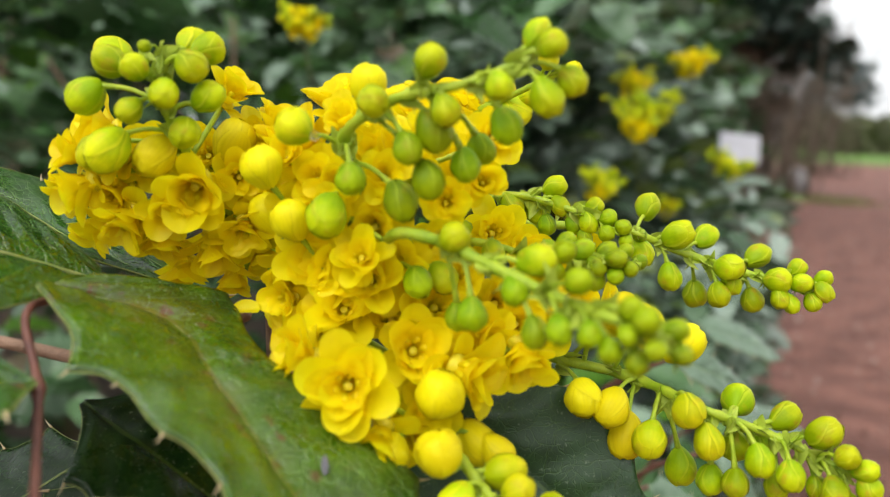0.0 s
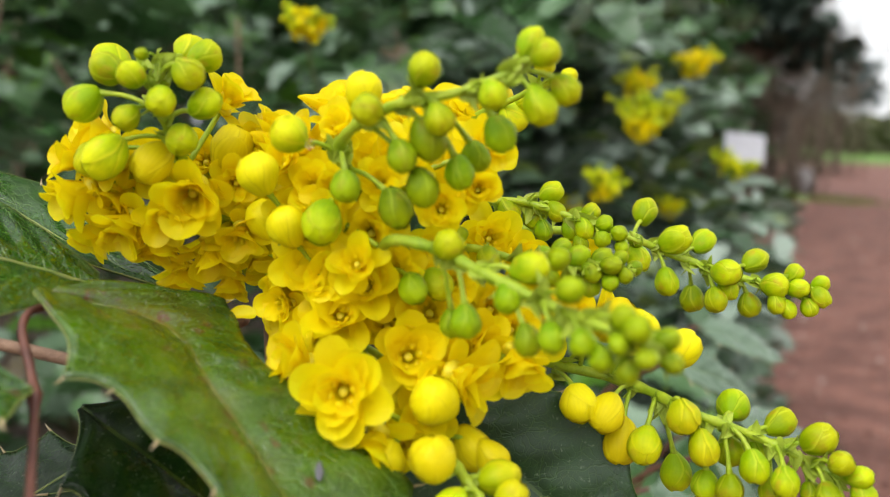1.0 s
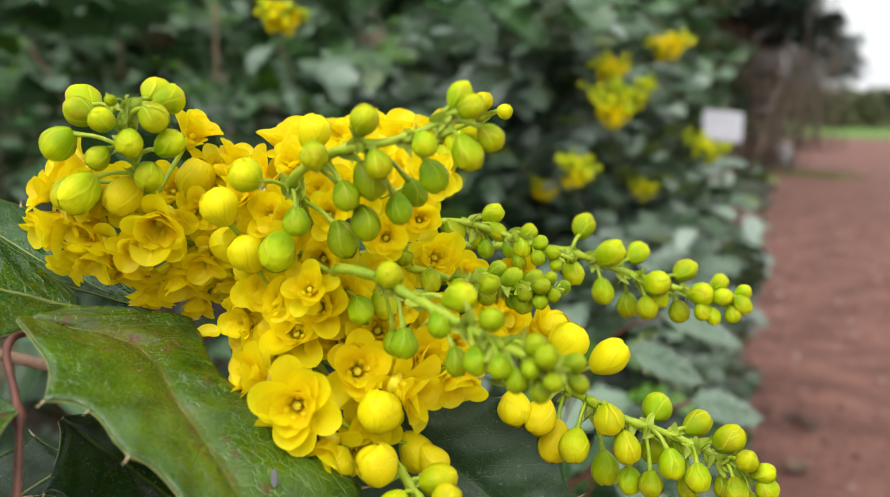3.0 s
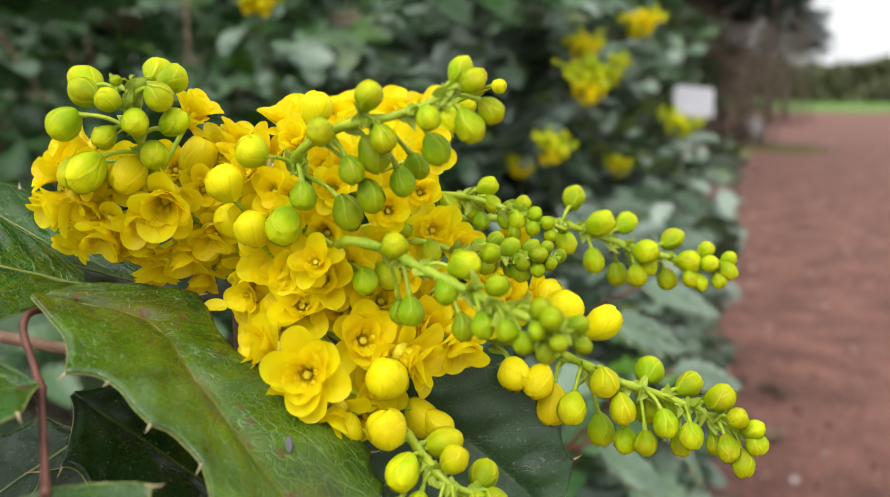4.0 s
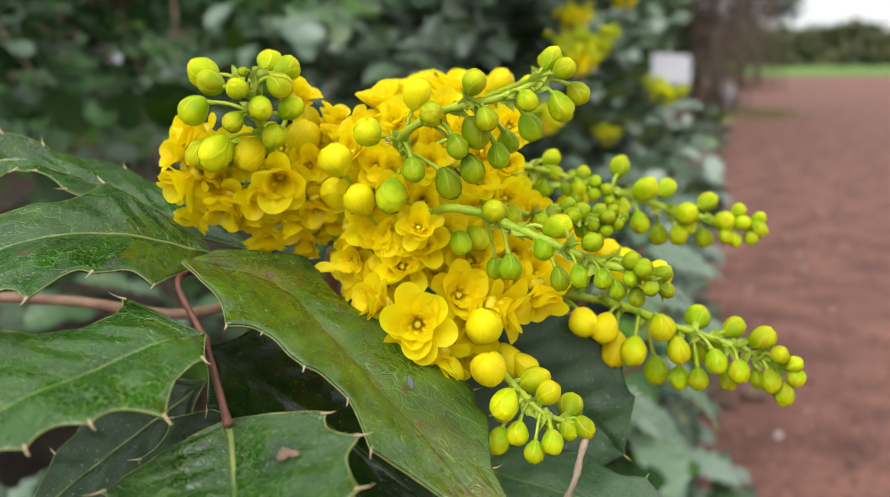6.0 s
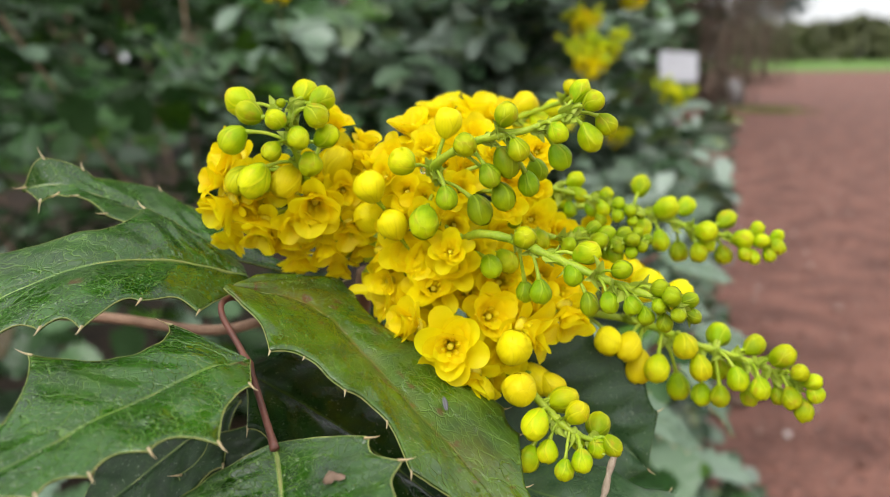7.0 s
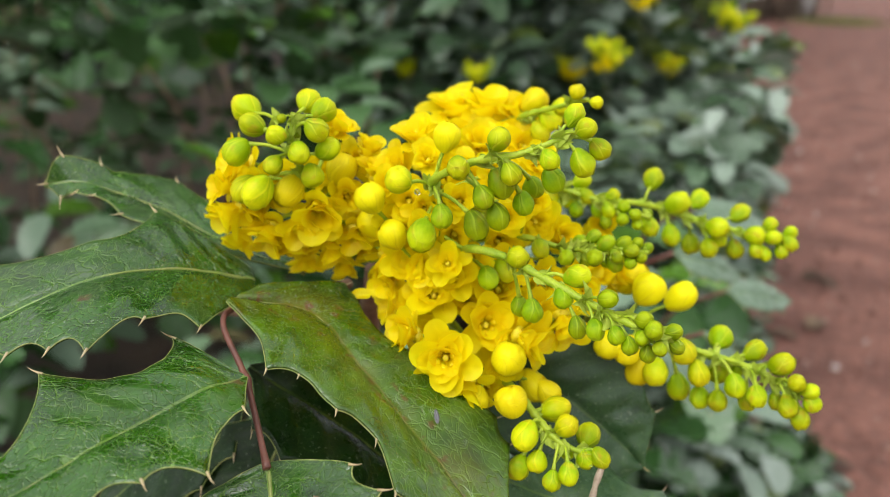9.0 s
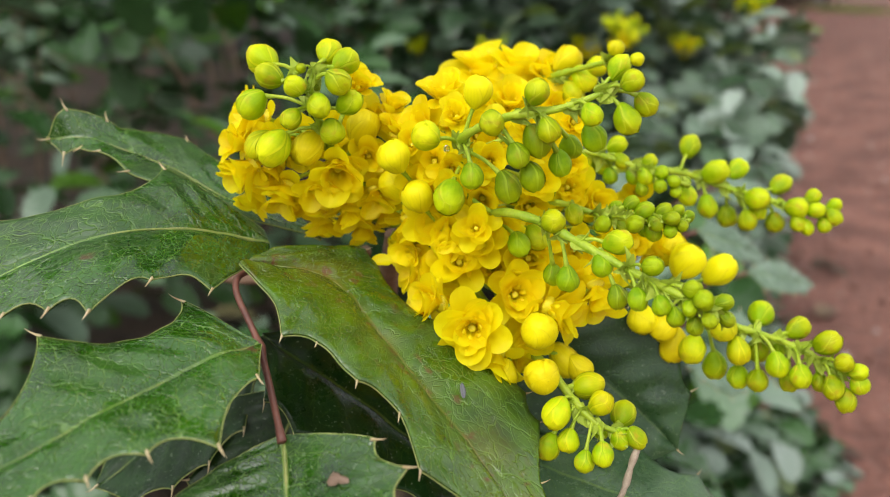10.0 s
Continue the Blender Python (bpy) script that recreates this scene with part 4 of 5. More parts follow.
def leaflet(leaf, ribs, near, far, near_spines, far_spines, material, wave=0.05, label="", fold=0.0, spine=1.0, twist=0.0):
    """A spiny leaflet with its midrib, its thickened edge and its spines."""
    fixed = {q[0] for q in list(near_spines) + list(far_spines)} | {0.0, 1.0}
    cuts = sorted({k / 90 for k in range(91) if all(abs(k / 90 - q) > 0.004 for q in fixed)} | fixed)
    nv, nu = len(cuts), 25
    course = [from_hub(p) for p in ribs]
    ends = [2 * course[0] - course[1]] + course + [2 * course[-1] - course[-2]]
    rib = []
    for s in cuts:
        k = min(int(s * (len(course) - 1)), len(course) - 2)
        u = s * (len(course) - 1) - k
        a, b, c, d = ends[k:k + 4]
        rib.append(0.5 * (2 * b + (c - a) * u + (2 * a - 5 * b + 4 * c - d) * u * u + (3 * b - a - 3 * c + d) * u ** 3))
    ways = Vector(near).normalized(), Vector(far).normalized()
    reaches = margin_of(near_spines), margin_of(far_spines)
    normal = (course[-1] - course[0]).cross(ways[1] - ways[0]).normalized()
    if normal.z < 0:
        normal = -normal
    run = sum((b - a).length for a, b in zip(rib, rib[1:]))
    verts, uvs, metric, tips = [], [], [], []
    for j, s in enumerate(cuts):
        ahead = (rib[min(j + 1, nv - 1)] - rib[max(j - 1, 0)]).normalized()
        for i in range(nu):
            u = 2 * i / (nu - 1) - 1
            k = 0 if u < 0 else 1
            half = reaches[k](s)
            across = abs(u)
            turned = Matrix.Rotation(twist * min(max((s - 0.66) / 0.18, 0.0), 1.0), 3, ahead) @ ways[k]
            q = rib[j] + turned * (half * across)
            quilt = 0.5 - 0.5 * math.cos(2 * math.pi * (6.0 * (s - 0.2 * across ** 0.85) - 0.5))
            low = min(1.0, half / 0.006)
            q += normal * 0.012 * low * (0.05 * noise.noise(q * 90) + 0.02 * noise.noise(q * 260) + 0.035 * quilt * min(1.0, 4 * across) * (1 - across ** 4))
            q += normal * (half * (fold * across ** 1.3) - 0.0007 * (1 - across) ** 8)
            q += normal * (wave * 0.012 * across ** 3 * noise.noise(Vector((s * 9, k * 7.0, 3.0))) * low)
            verts.append(q)
            uvs.append((u, s))
            metric.append((100 * half * u, 100 * run * s))
            if across == 1 and s > 0 and any(abs(s - f[0]) < 1e-6 for f in (near_spines, far_spines)[k]):
                tips.append((q, (turned + ahead * 0.35).normalized(), turned))
    tips.append((rib[-1], (rib[-1] - rib[-3]).normalized(), ways[1]))
    me = mesh_of("leaflet", verts, grid_faces(nu, nv), material, uvs)
    layer = me.uv_layers.new(name="metric")
    index = np.empty(len(me.loops), dtype=np.int32)
    me.loops.foreach_get("vertex_index", index)
    layer.data.foreach_set("uv", np.asarray(metric, dtype=np.float32)[index].ravel())
    ob = part("leaflet", me, leaf, None, label)
    sol = ob.modifiers.new("thickness", "SOLIDIFY")
    sol.thickness, sol.offset = 0.00035, -1
    part("midrib", tube("midrib", [p - normal * 0.00075 for p in rib], [0.00032 * (1.1 - 0.85 * i / nv) for i in range(nv)], MARGIN, 6), ob)
    for k in (0, nu - 1):
        part("margin", tube("margin", [verts[j * nu + k] - normal * 0.0001 for j in range(nv)], 0.00012, MARGIN, 6), ob)
    for q, way, out in tips:
        length = rng.uniform(0.0017, 0.0026) * spine
        needle = spline([q - way * 0.0007, q + way * length * 0.45, q + way * length * 0.85 + out * length * 0.12 + normal * 0.0002], 7)
        part("spine", tube("spine", needle, [0.00024, 0.00020, 0.00015, 0.00011, 0.00008, 0.00005, 0.00002], SPINE, 6), ob)
    return ob


def old_leaflet(leaf, rows, material, count=5, hollow=1.6, label=""):
    """A leaflet of even shape, from its base, middle, tip and the reach of its halves."""
    base, mid, tip = (Vector(p) for p in rows[:3])
    ctrl = 2 * mid - 0.5 * (base + tip)
    course = [base * (1 - s) ** 2 + ctrl * (2 * s * (1 - s)) + tip * s * s for s in (0, 0.25, 0.5, 0.75, 1)]
    near, far = Vector(rows[3]), Vector(rows[4])
    return leaflet(leaf, course, near, far, even_spines(near.length / 1000, count, hollow), even_spines(far.length / 1000, count, hollow), material, label=label)


compound = thing("compound_leaf", from_hub(PETIOLE[0]), "glossy green spiny compound leaf on a red-brown stalk", "leaf", "leaves round the flower head")
stalk_line = spline([from_hub(p) for p in PETIOLE], 81)
part("petiole", tube("petiole", stalk_line, [0.0005 + 0.0004 * max(0, 1 - abs(i - 64) / 2.4) + 0.0002 * max(0, 1 - abs(i - 80) / 3) for i in range(81)], PETIOLE_RED, 10), compound, None, "red-brown leaf stalk with a swollen joint")
leaflet(compound, *LEAF_1, LEAF, label="glossy green leaflet with pale spines and brown-red blotches")
leaflet(compound, *LEAF_2, LEAF_NET, label="green spiny leaflet with a pale net of veins")
leaflet(compound, *LEAF_3, LEAF_NET, label="green leaflet with a whitish midrib")
end_leaflet = leaflet(compound, *LEAF_4, LEAF_NET, label="green end leaflet with small brown scars")


def scar_mesh():
    """A flat crusty patch with an uneven rim."""
    verts = [(0, 0, 0.25)]
    for ring, lift in ((0.45, 0.32), (0.8, 0.12), (1.0, -0.12)):
        for k in range(14):
            w = 2 * math.pi * k / 14
            d = ring * (1 + 0.3 * math.sin(3 * w + 1) + 0.12 * math.sin(7 * w))
            verts.append((d * math.cos(w), 0.55 * d * math.sin(w), lift + 0.08 * math.sin(5 * w + 6 * ring)))
    faces = [(0, 1 + k, 1 + (k + 1) % 14) for k in range(14)]
    for r in range(2):
        faces += [(1 + 14 * r + k, 15 + 14 * r + k, 15 + 14 * r + (k + 1) % 14, 1 + 14 * r + (k + 1) % 14) for k in range(14)]
    return mesh_of("scar", verts, faces, HUSK_BROWN)


spot = min((v for v in end_leaflet.data.vertices), key=lambda v: (v.co + world_of(end_leaflet).translation - from_hub(SCAR)).length)
up_way = spot.normal if spot.normal.z > 0 else -spot.normal
part("scar", scar_mesh(), end_leaflet, facing(spot.co + world_of(end_leaflet).translation + up_way * 0.0003, up_way, 0.0017, 0.6), "small brown crusty scar")
leaf_b = thing("compound_leaf", from_hub(LEAF_0[0][0]), "green leaf with a curled spiny tip behind the flowers", "leaf", "leaves round the flower head")
leaflet(leaf_b, *LEAF_0, LEAF_NET, twist=-1.25)
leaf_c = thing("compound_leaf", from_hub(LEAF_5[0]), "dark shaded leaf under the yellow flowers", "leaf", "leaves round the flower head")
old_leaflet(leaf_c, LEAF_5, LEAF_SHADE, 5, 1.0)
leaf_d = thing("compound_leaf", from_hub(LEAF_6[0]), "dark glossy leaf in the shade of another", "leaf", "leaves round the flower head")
old_leaflet(leaf_d, LEAF_6, LEAF_DEEP_SHADE, 5)
old_leaflet(leaf_d, LEAF_9, LEAF_DEEP_SHADE, 4)
leaf_e = thing("compound_leaf", from_hub(LEAF_7[0]), "grey-green leaf with a brown scar below the buds", "leaf", "leaves round the flower head")
old_leaflet(leaf_e, LEAF_7, LEAF_SHEEN, 3, 3.0)
leaf_f = thing("compound_leaf", from_hub(LEAF_8[0]), "dark bluish leaf low behind the stalk, shade in its colour", "leaf", "leaves round the flower head")
old_leaflet(leaf_f, LEAF_8, LEAF_DEEP_SHADE, 4)

for rows, words in ((LEAF_N1, "bluish leaf below the drooping buds, sky sheen in its colour"), (LEAF_N2, "broad bluish-green leaf behind the buds"), (LEAF_N3, "grey-green leaf hanging beside the path"),
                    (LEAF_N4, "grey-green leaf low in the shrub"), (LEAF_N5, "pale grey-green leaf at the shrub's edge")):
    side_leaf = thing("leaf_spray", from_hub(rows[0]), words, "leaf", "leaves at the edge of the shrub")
    old_leaflet(side_leaf, rows, LEAF_SKY_SHEEN, 4, 1.0)
    foot = from_hub(rows[0])
    part("petiole", tube("petiole", spline([foot, foot + Vector((-0.02, 0.02, -0.02)), foot + Vector((-0.04, 0.05, -0.08))], 8), 0.0008, PETIOLE_RED, 6), side_leaf)

shoot = thing("woody_stem", (HUB.x - 0.01, HUB.y + 0.06, 0.0), "brown woody stem carrying the flower head", "stem")
part("stem", tube("stem", spline([(HUB.x - 0.01, HUB.y + 0.06, -0.02), HUB + Vector((-0.012, 0.06, -0.2)), HUB + Vector((-0.004, 0.035, -0.045)), HUB + Vector((0.002, 0.006, -0.004))], 24), [0.005 - 0.0035 * i / 24 for i in range(24)], TWIG_BROWN, 10), shoot)
part("dry_stalk", tube("dry_stalk", spline([from_hub(p) for p in DRY_STALK], 30), [0.00045 + 0.00018 * abs(math.sin(0.9 * i)) for i in range(30)], DRY_TAN, 8), shoot, None, "pale tan dry stalk with knots")
part("twig", tube("twig", spline([from_hub(p) for p in TWIG], 24), 0.0012, TWIG_BROWN, 8), shoot)


# ---- small things lying on the leaves ----
def flake():
    """A thin dry scale, folded along its length."""
    verts = []
    for j in range(7):
        v = j / 6
        half = 0.32 * math.sin(math.pi * (0.08 + 0.86 * v)) ** 0.7
        for u in (-1, -0.4, 0.4, 1):
            verts.append((half * u, v - 0.5, 0.18 * abs(u) * half + 0.05 * math.sin(4 * v) + 0.12))
    return mesh_of("dry_flake", verts, grid_faces(4, 7), DEBRIS)


chip = tagged(new("dry_flake", flake()), "tiny grey dry scale lying on the leaf", "plant scrap")
chip.matrix_basis = Matrix.Translation(from_hub(FLAKE)) @ pose(0, 0, 0.0005, 38, 10, 18) @ Matrix.Diagonal((0.0013, 0.0025, 0.0013, 1))
chip.modifiers.new("thickness", "SOLIDIFY").thickness = 0.08
lost = tagged(new("fallen_petal", SEPALS[1]), "fallen yellow petal at the edge of a leaf", "petal")
lost.matrix_basis = Matrix.Translation(from_hub(PETAL_ON_LEAF)) @ pose(-0.001, 0, -0.0012, -20, 30, -70) @ Matrix.Diagonal((0.0035, 0.0038, 0.0035, 1))
husk = tagged(new("dry_husk", flake()), "small brown dry scale beside the petals", "plant scrap")
husk.matrix_basis = Matrix.Translation(from_hub(HUSK)) @ pose(0, 0, 0, 60, 0, 10) @ Matrix.Diagonal((0.003, 0.0032, 0.003, 1))
husk.data.materials[0] = HUSK_BROWN
husk.modifiers.new("thickness", "SOLIDIFY").thickness = 0.06


def drop_mesh():
    bm = bmesh.new()
    bmesh.ops.create_icosphere(bm, subdivisions=3, radius=1)
    for v in bm.verts:
        v.co.z *= 1.25 if v.co.z > 0 else 1.0
    me = bpy.data.meshes.new("water_drop")
    bm.to_mesh(me)
    bm.free()
    me.polygons.foreach_set("use_smooth", [True] * len(me.polygons))
    me.materials.append(WATER)
    return me


drop = tagged(new("water_drop", drop_mesh()), "clear water drop hanging under a bud stalk", "water drop")
drop.matrix_basis = Matrix.Translation(from_hub(DROP)) @ Matrix.Diagonal((0.00048, 0.00048, 0.00048, 1))


# ---- ground, path, lawn ----
def sheet(name, corners, z, material, label, category):
    me = mesh_of(name, [(x, y, z) for x, y in corners], [tuple(range(len(corners)))], material, smooth=False)
    return tagged(new(name, me), label, category, kind="structure")


def hedge_edge(y):
    """Where the planting ends and the path begins."""
    return 0.255 * y - 0.015 + 0.02 * math.sin(2.3 * y) + 0.012 * math.sin(5.1 * y + 1)


sheet("ground", [(-400, -400), (400, -400), (400, 400), (-400, 400)], -0.012, SOIL, "dark soil with old leaf litter", "ground")
edge = [(hedge_edge(y) - 0.02, y) for y in [-9 + 0.25 * i for i in range(72)]]
sheet("path", [(14, -9), (14, 25.5), (4.6, 25.8)] + list(reversed(edge)), 0.0, GRAVEL, "reddish-brown trodden gravel path", "path")
sheet("lawn", [(2.5, 25.2), (220, 24.6), (220, 300), (-60, 300)], 0.004, GRASS, "mown green lawn beyond the path", "lawn")


def joined(name, template, faces, poses, material, label, category):
    """Many copies of a small mesh in one object."""
    t = np.c_[np.asarray(template, float), np.ones(len(template))]
    ms = np.array([np.array(m) for m in poses])
    v = (ms @ t.T).transpose(0, 2, 1)[:, :, :3].reshape(-1, 3)
    f = np.array(faces)
    allf = (f[None] + (np.arange(len(poses)) * len(template))[:, None, None]).reshape(-1, f.shape[1])
    me = bpy.data.meshes.new(name)
    me.vertices.add(len(v))
    me.vertices.foreach_set("co", v.ravel())
    me.loops.add(allf.size)
    me.loops.foreach_set("vertex_index", allf.ravel().astype(np.int32))
    me.polygons.add(len(allf))
    me.polygons.foreach_set("loop_start", np.arange(0, allf.size, f.shape[1], dtype=np.int32))
    me.polygons.foreach_set("loop_total", np.full(len(allf), f.shape[1], dtype=np.int32))
    me.polygons.foreach_set("use_smooth", np.ones(len(allf), dtype=bool))
    me.materials.append(material)
    me.update(calc_edges=True)
    return tagged(new(name, me), label, category, kind="stuff")


def small_leaflet():
    """A spiny leaflet of unit length along y, low in detail."""
    verts, nu, spines, per = [], 5, 5, 4
    nv = spines * per + 1
    for j in range(nv):
        s = j / (nv - 1)
        half = outline(s, 0.33, spines, 0.15)
        for i in range(nu):
            u = 2 * i / (nu - 1) - 1
            verts.append((half * u, s, 0.10 * s * (1 - s) * 2 + 0.25 * half * abs(u) + 0.03 * math.cos(2 * math.pi * spines * s) * u * u - 0.12 * s * s))
    return verts, grid_faces(nu, nv)


LEAFLET_V, LEAFLET_F = small_leaflet()


def compound_poses(m, size, pairs=3):
    """The poses of the leaflets of one compound leaf that grows along y."""
    out = []
    for k in range(pairs):
        at_y = (0.55 + 0.75 * k) * size
        for side in (-1, 1):
            out.append(m @ pose(0, at_y, 0, rng.uniform(-18, 10), side * rng.uniform(0, 25), -side * rng.uniform(58, 74)) @ Matrix.Diagonal((size, size, size, 1)))
    out.append(m @ pose(0, (0.5 + 0.75 * pairs) * size, 0, rng.uniform(-20, 5), 0, rng.uniform(-8, 8)) @ Matrix.Diagonal((size, size, size, 1)))
    return out


rng = random.Random(41)
# flower clusters along the shrub: place, size, share of green
CLUSTERS = [((0.195, 0.952, 0.492), 0.029, 0.0), ((0.112, 0.70, 0.436), 0.034, 0.95), ((0.104, 0.69, 0.428), 0.020, 0.2), ((0.108, 0.75, 0.462), 0.020, 0.2),
            ((0.235, 0.945, 0.392), 0.030, 0.75), ((0.163, 0.876, 0.355), 0.017, 0.3), ((0.076, 0.67, 0.384), 0.020, 0.6), ((0.065, 0.833, 0.357), 0.018, 0.2),
            ((-0.110, 0.519, 0.477), 0.018, 0.4), ((-0.10, 0.95, 0.345), 0.015, 0.95), ((-0.02, 0.76, 0.362), 0.016, 0.95)]
# about where the camera stands
CAMERA_SPOT = Vector((-0.008, -0.02, 0.435))


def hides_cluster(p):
    """Leaves that would hide a cluster or the plate from the camera are left out."""
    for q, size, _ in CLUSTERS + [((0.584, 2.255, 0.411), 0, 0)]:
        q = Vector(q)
        if p.y < q.y and (p - CAMERA_SPOT).angle(q - CAMERA_SPOT) < (size * 0.8 + 0.012) / (q - CAMERA_SPOT).length + ((0.10 if p.y > 1.2 else 0.06) if size == 0 else 0.0):
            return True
        way = (CAMERA_SPOT - q).normalized()
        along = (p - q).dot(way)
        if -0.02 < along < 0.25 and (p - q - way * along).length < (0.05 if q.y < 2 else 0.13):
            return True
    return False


# the shrub behind: whorls of compound leaves on upright canes
leaf_poses, cane_v, cane_f = [], [], []
for _ in range(1550):
    y = 0.27 + 3.9 * rng.random() ** 1.7
    x = hedge_edge(y) - 0.02 - (0.5 + 0.75 * y) * rng.random() ** 1.15
    top = 0.47 + 0.12 * noise.noise(Vector((x * 3, y * 3, 0))) + 0.13 * min(y, 2.2) + 0.1 * max(0.0, -x)
    z = top * (0.08 + 0.92 * rng.random() ** 0.8)
    if y < 0.62:
        z = min(z, 0.30 - 0.12 * max(0, x) + 0.10 * rng.random()) if x > -0.35 else z
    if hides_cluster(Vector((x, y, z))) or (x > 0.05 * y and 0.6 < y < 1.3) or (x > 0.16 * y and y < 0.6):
        continue
    if y < 0.68 and x < 0.05 and z > 0.2:
        continue
    if math.hypot(x + 0.02, y - 0.1) < 0.24 and z > 0.24:
        continue
    out = math.degrees(math.atan2(-(x - (hedge_edge(y) - 0.35)), 0.4)) + rng.gauss(0, 70) - 90
    m = pose(x, y, z, rng.uniform(-35, 35), rng.uniform(-25, 25), out)
    leaf_poses += compound_poses(m, rng.uniform(0.036, 0.056), rng.choice((2, 3, 3)))
for _ in range(700):
    y = rng.uniform(-1.6, 0.7)
    x = -0.38 - 1.5 * rng.random()
    z = (0.5 + 0.12 * noise.noise(Vector((x * 3, y * 3, 4)))) * rng.random() ** 0.6
    leaf_poses += compound_poses(pose(x, y, z, rng.uniform(-35, 35), rng.uniform(-25, 25), rng.uniform(0, 360)), rng.uniform(0.03, 0.046), 3)
lit_poses = []
for _ in range(1000):
    y = 0.62 + 0.8 * rng.random()
    x = y * rng.uniform(0.06, 0.31)
    z = max(0.02, 0.43 - y * rng.uniform(0.03, 0.45))
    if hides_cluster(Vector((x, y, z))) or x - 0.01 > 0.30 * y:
        continue
    lit_poses += compound_poses(pose(x, y, z, rng.uniform(-30, 40), rng.uniform(-25, 25), rng.uniform(-20, 200)), rng.uniform(0.020, 0.032), 2)
for _ in range(210):
    y = 0.5 + 0.3 * rng.random()
    side = rng.uniform(0.17, 0.47)
    x = y * side - 0.02
    z = max(0.02, 0.42 - y * rng.uniform(0.33 + 1.2 * max(0, side - 0.24), 0.75))
    (lit_poses if rng.random() < 0.35 else leaf_poses).extend(compound_poses(pose(x, y, z, rng.uniform(-30, 40), rng.uniform(-25, 25), rng.uniform(10, 170)), rng.uniform(0.024, 0.038), 2))
for _ in range(460):
    y = 0.85 + 0.6 * rng.random()
    x = y * rng.uniform(-0.10, 0.27)
    z = 0.42 - y * rng.uniform(-0.08, 0.20)
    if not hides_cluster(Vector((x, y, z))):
        lit_poses += compound_poses(pose(x, y, z, rng.uniform(-30, 40), rng.uniform(-25, 25), rng.uniform(0, 360)), rng.uniform(0.028, 0.04), 3)
for _ in range(90):
    y = 0.85 + 0.35 * rng.random()
    x = y * rng.uniform(0.0, 0.11)
    z = 0.42 + y * rng.uniform(-0.06, 0.12)
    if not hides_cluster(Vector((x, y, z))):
        lit_poses += compound_poses(pose(x, y, z, rng.uniform(-30, 40), rng.uniform(-25, 25), rng.uniform(0, 360)), rng.uniform(0.028, 0.04), 3)


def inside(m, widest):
    """Leaflets that hang over the path or hide a cluster or plate, judged from the camera, are left out."""
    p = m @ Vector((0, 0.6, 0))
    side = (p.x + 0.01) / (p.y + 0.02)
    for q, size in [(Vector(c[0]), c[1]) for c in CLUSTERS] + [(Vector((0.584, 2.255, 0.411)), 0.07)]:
        if p.y < q.y - 0.01 and (p - CAMERA_SPOT).angle(q - CAMERA_SPOT) < (size * 0.75 + 0.012) / (q - CAMERA_SPOT).length:
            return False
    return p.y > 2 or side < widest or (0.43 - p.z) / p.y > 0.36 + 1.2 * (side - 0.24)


lit_poses = [m for m in lit_poses if inside(m, 0.325)]
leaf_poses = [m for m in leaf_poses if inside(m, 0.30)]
joined("lit_shrub_leaves", LEAFLET_V, LEAFLET_F, lit_poses, LIT_SHRUB, "pale grey-green spiny leaves at the shrub's edge, sky light in their colour", "shrub")
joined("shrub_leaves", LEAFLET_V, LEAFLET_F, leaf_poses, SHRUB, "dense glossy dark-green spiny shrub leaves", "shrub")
for k in range(44):
    y = (0.75 + 0.4 * rng.random()) if k < 5 else 1.1 + 2.7 * rng.random() ** 1.4
    x = hedge_edge(y) - (0.30 if k < 5 else 0.45) - (0.4 + 0.7 * y) * rng.random()
    h = rng.uniform(0.25, 0.5) + 0.08 * y
    lean = Vector((min(rng.gauss(-0.08, 0.30), 0.06), rng.gauss(0, 0.08), 0))
    pts = spline([Vector((x, y, -0.02)), Vector((x, y, h * 0.5)) + lean * 0.3, Vector((x, y, h)) + lean], 7)
    v, f = tube_data(pts, [0.0030, 0.0027, 0.0026, 0.0023, 0.0021, 0.0018, 0.0015], 6, len(cane_v))
    cane_v += v
    cane_f += f
tagged(new("shrub_canes", mesh_of("shrub_canes", cane_v, cane_f, CANE)), "brown woody canes inside the shrub", "shrub stems", kind="stuff")


rng = random.Random(45)
